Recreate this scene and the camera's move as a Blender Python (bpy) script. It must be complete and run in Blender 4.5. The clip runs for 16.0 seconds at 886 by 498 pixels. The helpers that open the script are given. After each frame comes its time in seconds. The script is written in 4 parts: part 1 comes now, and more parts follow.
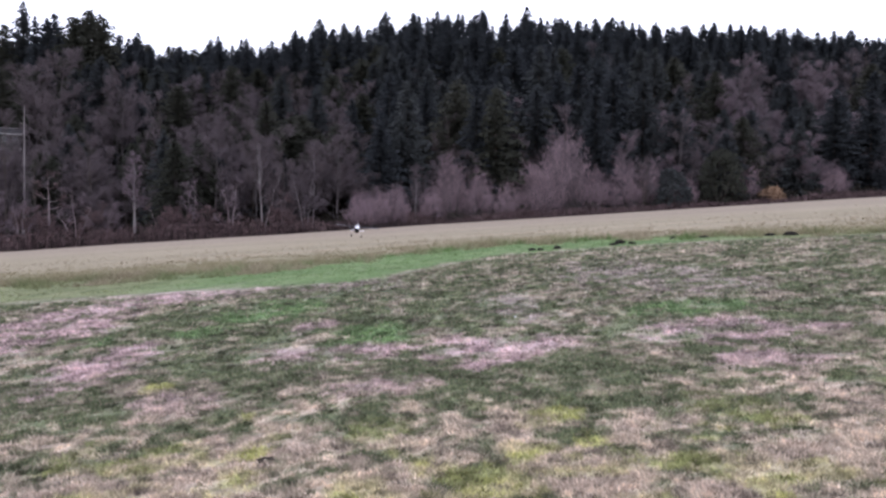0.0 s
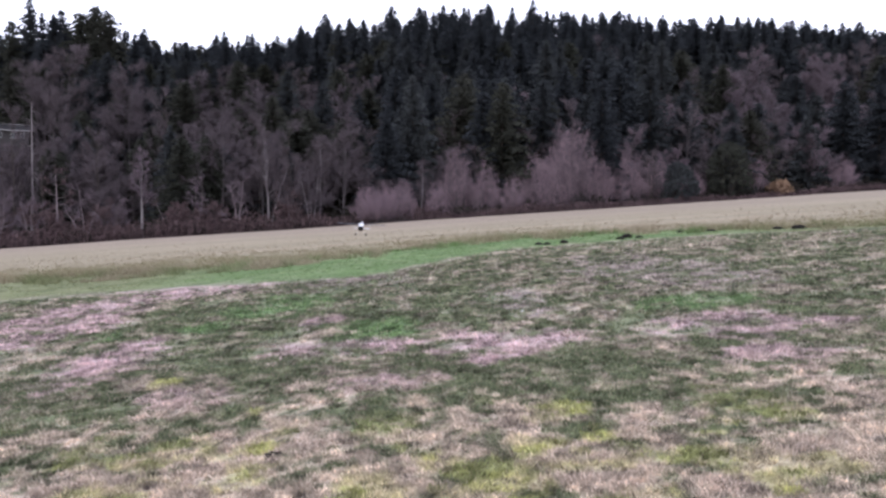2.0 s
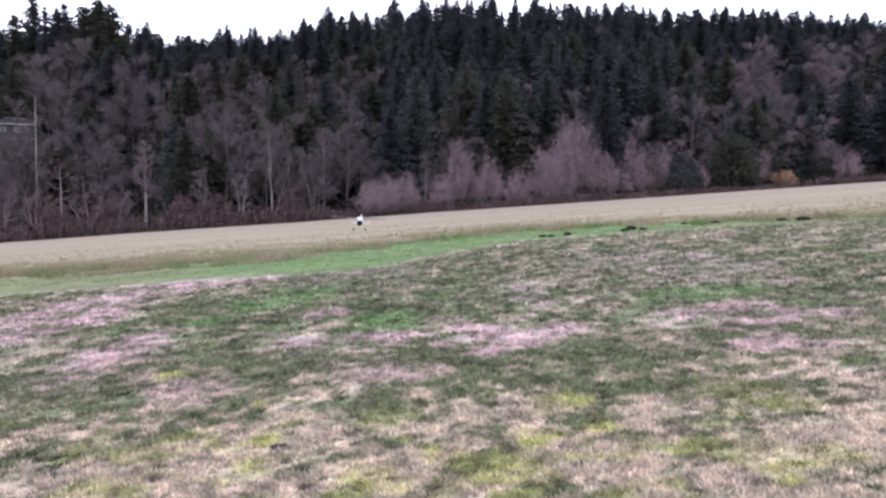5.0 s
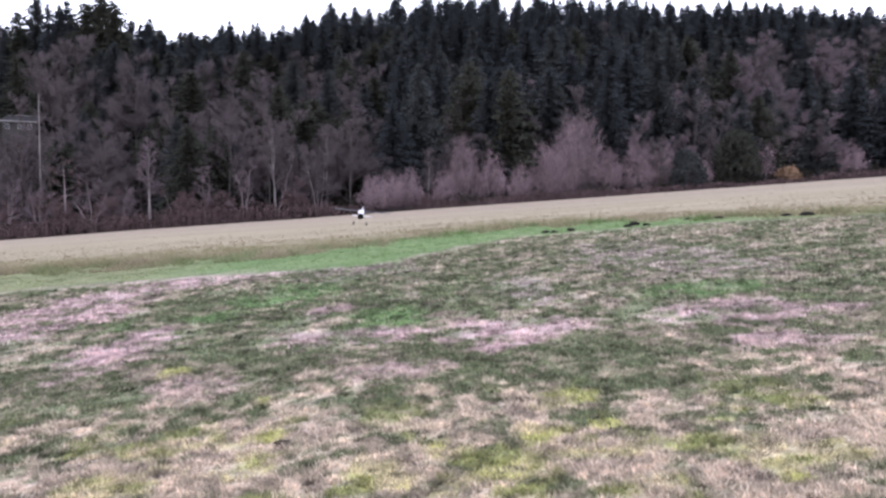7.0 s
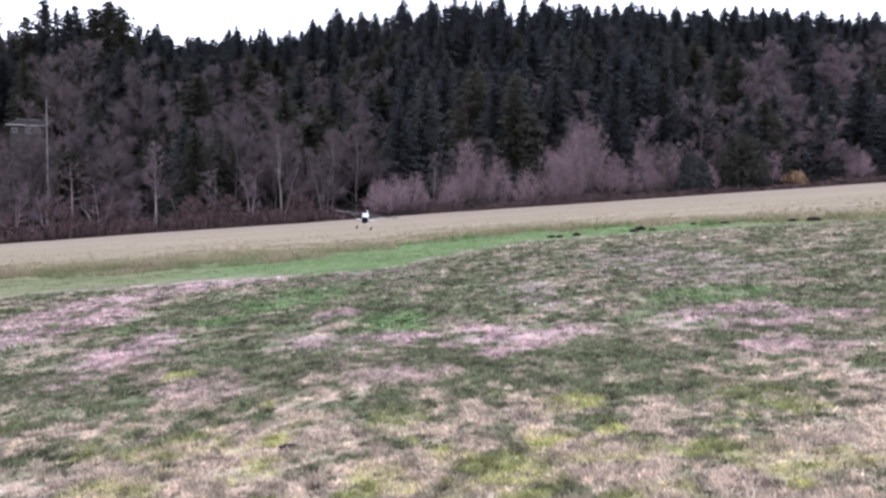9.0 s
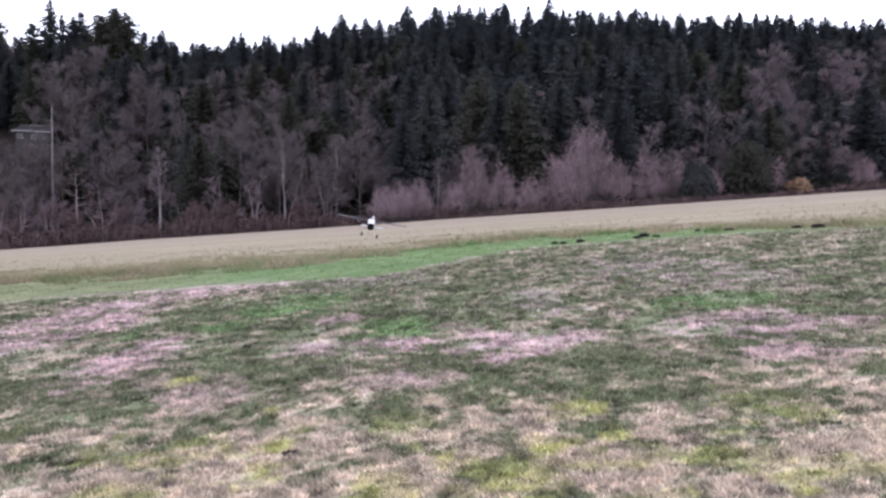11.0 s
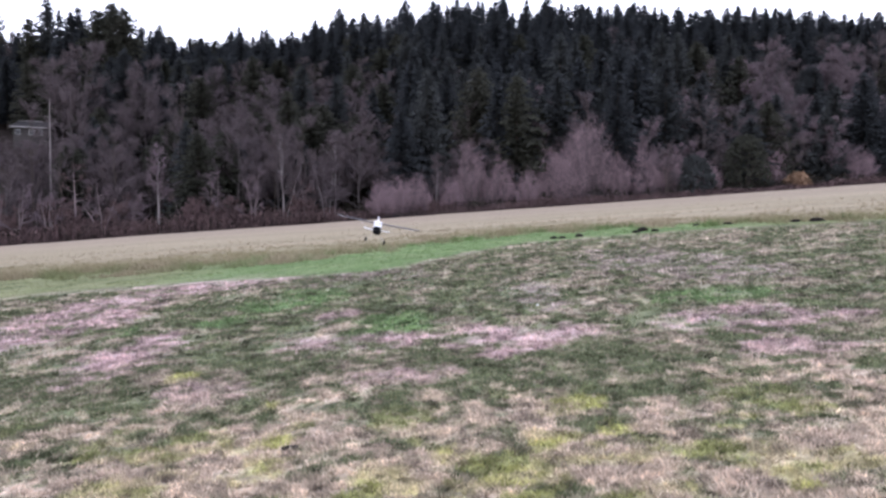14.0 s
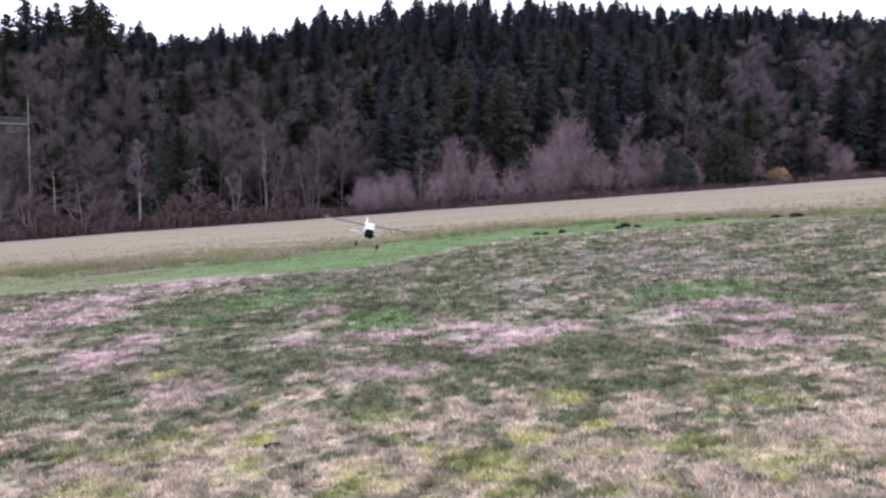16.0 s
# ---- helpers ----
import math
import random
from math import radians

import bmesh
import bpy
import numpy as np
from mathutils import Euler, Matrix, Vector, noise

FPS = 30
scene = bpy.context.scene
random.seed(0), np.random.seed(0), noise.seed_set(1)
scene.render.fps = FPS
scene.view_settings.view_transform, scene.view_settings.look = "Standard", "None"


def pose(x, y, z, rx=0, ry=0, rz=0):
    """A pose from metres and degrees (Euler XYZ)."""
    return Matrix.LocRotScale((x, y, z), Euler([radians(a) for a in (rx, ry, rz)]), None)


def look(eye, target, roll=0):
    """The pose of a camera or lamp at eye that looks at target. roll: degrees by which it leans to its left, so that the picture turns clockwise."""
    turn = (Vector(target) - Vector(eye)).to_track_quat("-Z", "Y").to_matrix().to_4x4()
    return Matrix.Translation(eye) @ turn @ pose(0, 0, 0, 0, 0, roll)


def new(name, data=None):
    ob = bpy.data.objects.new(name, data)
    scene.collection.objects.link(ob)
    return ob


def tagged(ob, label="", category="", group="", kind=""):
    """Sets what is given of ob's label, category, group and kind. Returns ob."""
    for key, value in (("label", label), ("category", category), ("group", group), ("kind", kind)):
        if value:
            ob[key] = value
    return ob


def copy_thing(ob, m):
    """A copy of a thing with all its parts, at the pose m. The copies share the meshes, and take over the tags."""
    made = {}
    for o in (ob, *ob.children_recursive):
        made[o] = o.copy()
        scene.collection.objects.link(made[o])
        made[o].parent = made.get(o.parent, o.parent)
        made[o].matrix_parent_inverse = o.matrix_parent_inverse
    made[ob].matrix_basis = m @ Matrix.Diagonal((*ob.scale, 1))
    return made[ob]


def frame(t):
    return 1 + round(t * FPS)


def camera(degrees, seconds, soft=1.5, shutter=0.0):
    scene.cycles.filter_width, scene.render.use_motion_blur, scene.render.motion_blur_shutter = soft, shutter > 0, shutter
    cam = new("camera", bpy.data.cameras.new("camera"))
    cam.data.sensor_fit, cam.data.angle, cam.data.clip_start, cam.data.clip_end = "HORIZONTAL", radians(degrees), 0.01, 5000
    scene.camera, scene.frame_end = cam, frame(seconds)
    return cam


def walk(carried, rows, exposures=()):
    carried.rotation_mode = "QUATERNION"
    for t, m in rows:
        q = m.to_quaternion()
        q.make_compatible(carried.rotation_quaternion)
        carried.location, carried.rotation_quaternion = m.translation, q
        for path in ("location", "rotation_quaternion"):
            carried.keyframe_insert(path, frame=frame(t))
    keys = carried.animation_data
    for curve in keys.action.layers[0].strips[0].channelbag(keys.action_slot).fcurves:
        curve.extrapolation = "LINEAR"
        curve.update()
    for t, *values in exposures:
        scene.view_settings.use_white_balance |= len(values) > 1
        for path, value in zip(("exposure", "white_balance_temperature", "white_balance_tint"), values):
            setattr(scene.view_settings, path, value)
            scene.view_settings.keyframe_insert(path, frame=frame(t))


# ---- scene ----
# ---------- camera ----------
EYE = (0.0, 0.0, 1.6)
cam = camera(60, 16.0, soft=2.6)


def held(yaw, pitch, roll, side=0.0):
    """The camera in somebody's grip: it stays in one spot and sways."""
    return (Matrix.Translation((side, EYE[1], EYE[2])) @ pose(0, 0, 0, 0, 0, yaw) @ pose(0, 0, 0, 90 + pitch, 0, 0)
            @ pose(0, 0, 0, 0, 0, -roll))


SWAY = [(0.0, -1.801, -2.462, -0.401), (0.5, -1.688, -2.539, -0.348), (1.0, -1.587, -2.627, -0.271),
        (1.5, -1.452, -2.749, -0.217), (2.0, -1.311, -2.865, -0.186), (2.5, -1.234, -2.946, -0.208),
        (3.0, -1.177, -3.008, -0.187), (3.5, -1.153, -3.102, -0.14), (4.0, -1.128, -3.219, -0.101),
        (6.5, -0.858, -3.652, 0.118), (7.0, -0.797, -3.714, 0.135), (7.5, -0.745, -3.739, 0.113),
        (8.0, -0.659, -3.707, 0.118), (8.5, -0.547, -3.607, 0.077), (9.0, -0.384, -3.383, 0.0)]
SWAY += [(11.5, -0.084, -2.905, -0.073), (12.0, -0.042, -2.953, -0.048), (12.5, 0.0, -3.032, -0.004),
         (13.0, 0.013, -3.125, 0.055), (13.5, -0.027, -3.19, 0.08), (14.0, -0.203, -3.297, 0.085),
         (14.5, -0.419, -3.386, 0.116), (15.0, -0.637, -3.458, 0.105), (15.5, -0.937, -3.511, 0.127),
         (16.0, -1.41, -3.573, 0.208)]
SIDE = {15.0: 0.003, 15.5: 0.008, 16.0: 0.014}
walk(cam, [(t, held(a, b, c, SIDE.get(t, 0.0))) for t, a, b, c in SWAY],
     exposures=[(0.0, 0.4, 5740, 18), (2.0, 0.46, 5740, 18), (4.0, 0.66, 5740, 18), (7.0, 0.74, 5740, 18), (9.0, 0.69, 5740, 18),
                (12.5, 0.61, 5740, 18), (16.0, 0.57, 5740, 18)])

# ---------- overcast sky and a weak, wide sun ----------
world = bpy.data.worlds.new("overcast_sky")
scene.world = world
world.use_nodes = True
wn, wl = world.node_tree.nodes, world.node_tree.links
sky = wn.new("ShaderNodeTexSky")
sky.sky_type, sky.sun_disc = "NISHITA", False
sky.sun_elevation, sky.sun_rotation = radians(32), radians(200)
veil = wn.new("ShaderNodeMix")
veil.data_type = "RGBA"
veil.inputs["Factor"].default_value = 0.86
veil.inputs["B"].default_value = (8.9, 8.75, 9.0, 1)
wl.new(sky.outputs["Color"], veil.inputs["A"])
wl.new(veil.outputs["Result"], wn["Background"].inputs["Color"])
wn["Background"].inputs["Strength"].default_value = 0.15
sun = new("sun", bpy.data.lights.new("sun", "SUN"))
sun.data.energy, sun.data.angle, sun.data.color = 0.6, radians(30), (1.0, 0.96, 0.9)
sun.matrix_world = look((-30, -80, 60), (0, 0, 0))


# ---------- materials ----------
def material(name, rough=0.8, metal=0.0):
    m = bpy.data.materials.new(name)
    m.use_nodes = True
    n, l = m.node_tree.nodes, m.node_tree.links
    b = n["Principled BSDF"]
    b.inputs["Roughness"].default_value = rough
    b.inputs["Metallic"].default_value = metal
    return m, n, l, b


def mix_node(n, l, a, b, fac, blend="MIX"):
    x = n.new("ShaderNodeMix")
    x.data_type, x.blend_type = "RGBA", blend
    for key, v in (("Factor", fac), ("A", a), ("B", b)):
        if isinstance(v, bpy.types.NodeSocket):
            l.new(v, x.inputs[key])
        elif key == "Factor":
            x.inputs[key].default_value = v
        else:
            x.inputs[key].default_value = (*v, 1)
    return x.outputs["Result"]


def noise_node(n, l, scale, detail=4.0, coords="Object", stretch=None):
    tc = n.new("ShaderNodeTexCoord")
    t = n.new("ShaderNodeTexNoise")
    t.inputs["Scale"].default_value, t.inputs["Detail"].default_value = scale, detail
    src = tc.outputs[coords]
    if stretch:
        mp = n.new("ShaderNodeMapping")
        mp.inputs["Scale"].default_value = stretch
        l.new(src, mp.inputs["Vector"])
        src = mp.outputs["Vector"]
    l.new(src, t.inputs["Vector"])
    return t.outputs["Fac"]


def ramp_node(n, l, src, lo, hi):
    r = n.new("ShaderNodeMapRange")
    r.inputs["From Min"].default_value, r.inputs["From Max"].default_value = lo, hi
    l.new(src, r.inputs["Value"])
    return r.outputs["Result"]


def bump_node(n, l, b, src, strength, distance):
    k = n.new("ShaderNodeBump")
    k.inputs["Strength"].default_value, k.inputs["Distance"].default_value = strength, distance
    l.new(src, k.inputs["Height"])
    l.new(k.outputs["Normal"], b.inputs["Normal"])


def mat_mottled(name, dark, light, scale=3.0, rough=0.85, bump=0.3, dist=0.02, stretch=None, spread=0.0):
    """Two tones mixed by broad and fine noise, some spread from thing to thing and relief."""
    m, n, l, b = material(name, rough)
    a = noise_node(n, l, scale, 6.0, stretch=stretch)
    f = noise_node(n, l, scale * 7.3, 3.0, stretch=stretch)
    c = mix_node(n, l, dark, light, ramp_node(n, l, a, 0.3, 0.7))
    c = mix_node(n, l, c, tuple(0.55 * v for v in dark), ramp_node(n, l, f, 0.52, 0.95))
    if spread:
        info = n.new("ShaderNodeObjectInfo")
        c = mix_node(n, l, c, tuple(min(1.0, v * (1 + spread)) for v in light), ramp_node(n, l, info.outputs["Random"], 0.2, 1.6))
    l.new(c, b.inputs["Base Color"])
    b.inputs["Specular IOR Level"].default_value = 0.12
    bump_node(n, l, b, f, bump, dist)
    return m


def mat_leafy(name, dark, light, other, rough=0.75, thin_share=0.0):
    """Needles, leaves or twigs: each spray has its own tone and each plant its own tint."""
    m, n, l, b = material(name, rough)
    geo, info = n.new("ShaderNodeNewGeometry"), n.new("ShaderNodeObjectInfo")
    c = mix_node(n, l, dark, light, geo.outputs["Random Per Island"])
    c = mix_node(n, l, c, other, ramp_node(n, l, info.outputs["Random"], 0.25, 1.35))
    f = noise_node(n, l, 0.35, 3.0)
    c = mix_node(n, l, c, tuple(0.5 * v for v in dark), ramp_node(n, l, f, 0.45, 0.95))
    l.new(c, b.inputs["Base Color"])
    b.inputs["Specular IOR Level"].default_value = 0.02
    if thin_share:
        # light that passes through thin sprays
        thin, both = n.new("ShaderNodeBsdfTranslucent"), n.new("ShaderNodeMixShader")
        both.inputs["Fac"].default_value = thin_share
        l.new(c, thin.inputs["Color"])
        l.new(b.outputs["BSDF"], both.inputs[1])
        l.new(thin.outputs["BSDF"], both.inputs[2])
        l.new(both.outputs["Shader"], n["Material Output"].inputs["Surface"])
    return m


def mat_tinted(name, rough=0.85, fine=40.0, bump=0.0, spread=.34, thin_share=0.0):
    """Takes the colour that the sward has at that spot, with fine mottling on top."""
    m, n, l, b = material(name, rough)
    at = n.new("ShaderNodeAttribute")
    at.attribute_name = "sward"
    geo = n.new("ShaderNodeNewGeometry")
    f = noise_node(n, l, fine, 5.0)
    k = n.new("ShaderNodeHueSaturation")
    l.new(at.outputs["Color"], k.inputs["Color"])
    if bump:
        v = ramp_node(n, l, f, 0.25, 0.75)
        r = n.new("ShaderNodeMapRange")
        r.inputs["To Min"].default_value, r.inputs["To Max"].default_value = 0.5, 1.15
        l.new(v, r.inputs["Value"])
        l.new(r.outputs["Result"], k.inputs["Value"])
        bump_node(n, l, b, f, bump, 0.03)
    else:
        r = n.new("ShaderNodeMapRange")
        r.inputs["To Min"].default_value, r.inputs["To Max"].default_value = 1 - spread, 1 + spread
        l.new(geo.outputs["Random Per Island"], r.inputs["Value"])
        l.new(r.outputs["Result"], k.inputs["Value"])
    l.new(k.outputs["Color"], b.inputs["Base Color"])
    b.inputs["Specular IOR Level"].default_value = 0.15
    if thin_share:
        # light that passes through thin blades
        thin, both = n.new("ShaderNodeBsdfTranslucent"), n.new("ShaderNodeMixShader")
        both.inputs["Fac"].default_value = thin_share
        l.new(k.outputs["Color"], thin.inputs["Color"])
        l.new(b.outputs["BSDF"], both.inputs[1])
        l.new(thin.outputs["BSDF"], both.inputs[2])
        l.new(both.outputs["Shader"], n["Material Output"].inputs["Surface"])
    return m


def mat_paint(name, colour, rough=0.35, dirt=0.12):
    m, n, l, b = material(name, rough)
    f = noise_node(n, l, 14.0, 5.0)
    c = mix_node(n, l, colour, tuple(v * (1 - 2.5 * dirt) for v in colour), ramp_node(n, l, f, 0.5, 0.9))
    l.new(c, b.inputs["Base Color"])
    bump_node(n, l, b, f, 0.05, 0.002)
    return m


M_GROUND = mat_tinted("turf", 0.95, fine=26.0, bump=0.6)
M_GRASS = mat_tinted("grass_blades", 0.8, thin_share=.42)
M_HAY = mat_tinted("meadow_blades", 0.85, spread=.08, thin_share=.45)
M_BARK_DARK = mat_mottled("dark_bark", (0.05, 0.04, 0.035), (0.1, 0.085, 0.075), 1.5, stretch=(3, 3, 0.5))
M_BARK_GREY = mat_mottled("grey_bark", (0.045, 0.039, 0.04), (0.1, 0.087, 0.087), 1.5, stretch=(3, 3, 0.5), spread=0.1)
M_BARK_MAUVE = mat_mottled("mauve_grey_bark", (0.12, 0.097, 0.1), (0.24, 0.195, 0.2), 2.0, stretch=(3, 3, 0.6), spread=0.1)
M_BARK_PALE = mat_mottled("pale_bark", (0.14, 0.125, 0.125), (0.26, 0.235, 0.235), 2.0, stretch=(3, 3, 0.6))
M_NEEDLES = mat_leafy("fir_needles", (0.038, 0.042, 0.047), (0.057, 0.063, 0.069), (0.085, 0.09, 0.087), thin_share=.45)
M_NEEDLES_OLIVE = mat_leafy("olive_needles", (0.042, 0.044, 0.036), (0.07, 0.072, 0.056), (0.075, 0.074, 0.06), thin_share=.45)
M_TWIG_GREY = mat_leafy("grey_twigs", (0.062, 0.051, 0.056), (0.13, 0.107, 0.116), (0.105, 0.086, 0.088))
M_TWIG_PURPLE = mat_leafy("purple_twigs", (0.17, 0.122, 0.138), (0.36, 0.262, 0.29), (0.27, 0.2, 0.215))
M_TWIG_MAUVE = mat_leafy("mauve_twigs", (0.09, 0.07, 0.08), (0.185, 0.145, 0.162), (0.14, 0.112, 0.12))
M_TWIG_RED = mat_leafy("bramble_canes", (0.062, 0.043, 0.045), (0.165, 0.115, 0.115), (0.11, 0.08, 0.08))
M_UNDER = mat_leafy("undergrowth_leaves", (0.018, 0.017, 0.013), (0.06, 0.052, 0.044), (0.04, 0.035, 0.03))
M_LEAF_TAN = mat_leafy("withered_leaves", (0.12, 0.08, 0.05), (0.3, 0.2, 0.13), (0.22, 0.145, 0.1))
M_SOIL = mat_mottled("fresh_soil", (0.008, 0.007, 0.006), (0.024, 0.02, 0.017), 9.0, 0.95, 0.9, 0.03)
M_STONE = mat_mottled("white_stone", (0.7, 0.7, 0.68), (0.85, 0.85, 0.85), 30.0, 0.6)
M_WHITE = mat_paint("white_film", (0.82, 0.82, 0.86))
M_WING = mat_paint("grey_wing_film", (0.045, 0.045, 0.058), 0.5)
M_BLACK = mat_paint("black_cowl_paint", (0.006, 0.006, 0.008), 0.9)
M_BLACK.node_tree.nodes["Principled BSDF"].inputs["Specular IOR Level"].default_value = 0.1
M_RUBBER = mat_paint("black_rubber", (0.015, 0.015, 0.015), 0.85)
M_METAL, _n, _l, _b = material("dull_aluminium", 0.4, 1.0)
_l.new(mix_node(_n, _l, (0.5, 0.5, 0.52), (0.65, 0.65, 0.67), noise_node(_n, _l, 30.0)), _b.inputs["Base Color"])
M_SHINGLE = mat_mottled("dark_shingles", (0.018, 0.017, 0.019), (0.04, 0.038, 0.04), 1.2)
M_SIDING = mat_mottled("weathered_siding", (0.03, 0.028, 0.028), (0.065, 0.06, 0.058), 0.8, stretch=(0.5, 0.5, 6))
M_TRIM = mat_paint("pale_trim", (0.22, 0.21, 0.21), 0.6)
M_PANE, _n, _l, _b = material("window_glass", 0.08)
_b.inputs["Base Color"].default_value = (0.02, 0.022, 0.026, 1)
bump_node(_n, _l, _b, noise_node(_n, _l, 2.0), 0.02, 0.01)


# ---------- mesh helpers ----------
def mesh_tris(name, verts, tris, tint=None):
    me = bpy.data.meshes.new(name)
    verts, tris = np.asarray(verts, np.float32), np.asarray(tris, np.int32)
    me.vertices.add(len(verts))
    me.vertices.foreach_set("co", verts.ravel())
    me.loops.add(tris.size)
    me.loops.foreach_set("vertex_index", tris.ravel())
    me.polygons.add(len(tris))
    me.polygons.foreach_set("loop_start", np.arange(0, tris.size, 3, dtype=np.int32))
    if tint is not None:
        at = me.attributes.new("sward", "FLOAT_COLOR", "POINT")
        at.data.foreach_set("color", np.concatenate([tint, np.ones((len(tint), 1))], 1).astype(np.float32).ravel())
    me.update(calc_edges=True)
    return me


def piece(name, me, mat, parent=None, label=""):
    ob = new(name, me)
    me.materials.append(mat)
    if parent:
        ob.parent = parent
    return tagged(ob, label)


def part(name, bm, mat, parent=None, label="", smooth=True):
    bmesh.ops.recalc_face_normals(bm, faces=bm.faces)
    me = bpy.data.meshes.new(name)
    for f in bm.faces:
        f.smooth = smooth
    bm.to_mesh(me)
    bm.free()
    return piece(name, me, mat, parent, label)


def bm_box(x0, x1, y0, y1, z0, z1, bevel=0.0):
    bm = bmesh.new()
    bmesh.ops.create_cube(bm, size=1, matrix=Matrix.Translation(((x0 + x1) / 2, (y0 + y1) / 2, (z0 + z1) / 2))
                          @ Matrix.Diagonal((x1 - x0, y1 - y0, z1 - z0, 1)))
    if bevel:
        bmesh.ops.bevel(bm, geom=bm.edges[:], offset=bevel, segments=2, affect="EDGES")
    return bm


def bm_loft(rings, caps=True):
    """Skin over rings of equally many points."""
    bm = bmesh.new()
    rows = [[bm.verts.new(p) for p in r] for r in rings]
    n = len(rows[0])
    for a, b in zip(rows, rows[1:]):
        for i in range(n):
            bm.faces.new((a[i], a[(i + 1) % n], b[(i + 1) % n], b[i]))
    if caps:
        bm.faces.new(rows[0][::-1])
        bm.faces.new(rows[-1])
    return bm


def bm_rod(a, b, r, sides=8):
    a, b = Vector(a), Vector(b)
    q = (b - a).to_track_quat("Z", "Y")
    ring = [q @ Vector((r * math.cos(2 * math.pi * i / sides), r * math.sin(2 * math.pi * i / sides), 0)) for i in range(sides)]
    return bm_loft([[a + p for p in ring], [b + p for p in ring]])


# ---------- shape of the land ----------
def value_noise(x, y, scale, seed=0):
    """Smooth noise from 0 to 1 with cells of 1/scale metres."""
    x, y = np.asarray(x, float) * scale + 37.3 * seed, np.asarray(y, float) * scale - 11.7 * seed
    xi, yi = np.floor(x), np.floor(y)
    fx, fy = x - xi, y - yi
    fx, fy = fx * fx * (3 - 2 * fx), fy * fy * (3 - 2 * fy)

    def h(i, j):
        v = np.sin(i * 127.1 + j * 311.7 + seed * 17.17) * 43758.5453
        return v - np.floor(v)
    a = h(xi, yi) * (1 - fx) + h(xi + 1, yi) * fx
    b = h(xi, yi + 1) * (1 - fx) + h(xi + 1, yi + 1) * fx
    return a * (1 - fy) + b * fy


def fbm(x, y, scale, seed=0, octaves=3):
    v, w, s = 0, 0, 1.0
    for i in range(octaves):
        v = v + s * value_noise(x, y, scale * 2.1 ** i, seed + 5 * i)
        w, s = w + s, s * 0.55
    return v / w


def smooth(t):
    t = np.clip(t, 0, 1)
    return t * t * (3 - 2 * t)


SLOPE = 0.069          # the field leans sideways
WOOD_EDGE = 128.0      # where the meadow meets the wood


def edge_y(x):
    """Line along which the meadow ends at the brambles."""
    return WOOD_EDGE - 0.09 * np.clip(-np.asarray(x, float) - 10, 0, 90)


def land(x, y):
    x, y = np.asarray(x, float), np.asarray(y, float)
    xs = np.clip(x, -140, 140)
    z = SLOPE * xs
    z = z + (34 - 0.04 * xs) * smooth((y - 131) / 95) + 0.05 * np.clip(y - 226, 0, 400)
    z = z + 0.05 * (fbm(x, y, 0.5, 3) - 0.5) * smooth((y - 2) / 3)
    z = z + 0.03 * (fbm(x, y, 2.3, 4) - 0.5)
    z = z + 0.25 * (fbm(x, y, 0.09, 7) - 0.5) * smooth((y - 34) / 30)
    return z


def land_at(x, y):
    return float(land(x, y))


# ---------- patches of the sward: centre x, y and half-widths in metres ----------
DRY = [(-6.82, 14.34, 1.25, 5.36), (-3.87, 9.57, 0.60, 1.66), (-5.55, 19.80, 2.32, 3.02), (-0.90, 9.20, 1.01, 0.65),
       (0.95, 8.94, 0.97, 1.05), (-0.42, 7.21, 0.51, 0.47), (-2.25, 6.96, 0.47, 0.57), (3.77, 8.95, 1.08, 1.05), (3.40, 7.23, 0.79, 0.61),
       (3.32, 5.89, 0.24, 0.76), (-1.15, 5.38, 0.67, 0.64), (-3.15, 5.60, 0.14, 0.37), (-2.00, 4.81, 0.74, 0.38), (0.67, 5.35, 0.20, 0.51),
       (1.66, 5.43, 0.30, 0.26), (2.46, 4.77, 0.14, 0.22), (1.60, 4.02, 0.68, 0.20), (-0.07, 4.72, 0.23, 0.26), (-1.57, 11.52, 0.36, 0.62),
       (2.21, 4.43, 0.31, 0.21), (-5.79, 12.98, 0.65, 1.55), (0.95, 4.60, 0.36, 0.45)]
GREEN = [(-2.55, 13.72, 2.60, 3.73), (0.59, 14.41, 1.04, 4.38), (-2.44, 9.27, 0.97, 1.19), (1.52, 7.24, 0.86, 1.69),
         (-0.41, 6.13, 0.57, 0.67), (-3.03, 6.87, 0.43, 0.82), (-2.51, 5.39, 0.49, 0.36), (2.36, 5.43, 0.38, 0.52), (1.75, 4.62, 0.32, 0.22),
         (0.38, 6.92, 0.35, 0.89), (0.33, 4.57, 0.27, 0.19), (-4.50, 8.48, 0.49, 0.84), (4.44, 11.20, 1.00, 0.93), (-1.63, 7.96, 0.57, 0.59),
         (1.11, 5.14, 0.20, 0.28), (2.06, 4.14, 0.14, 0.08)]
LUSH = [(-2.72, 14.26, 1.00, 1.77), (-3.38, 11.80, 0.49, 0.90), (-0.60, 10.60, 0.72, 1.04), (3.88, 11.03, 1.15, 0.71),
        (-4.79, 11.37, 0.30, 0.66)]
HEATH = [(4.88, 16.86, 1.96, 4.57), (-1.75, 18.46, 1.44, 2.33), (1.40, 12.75, 0.60, 2.54)]
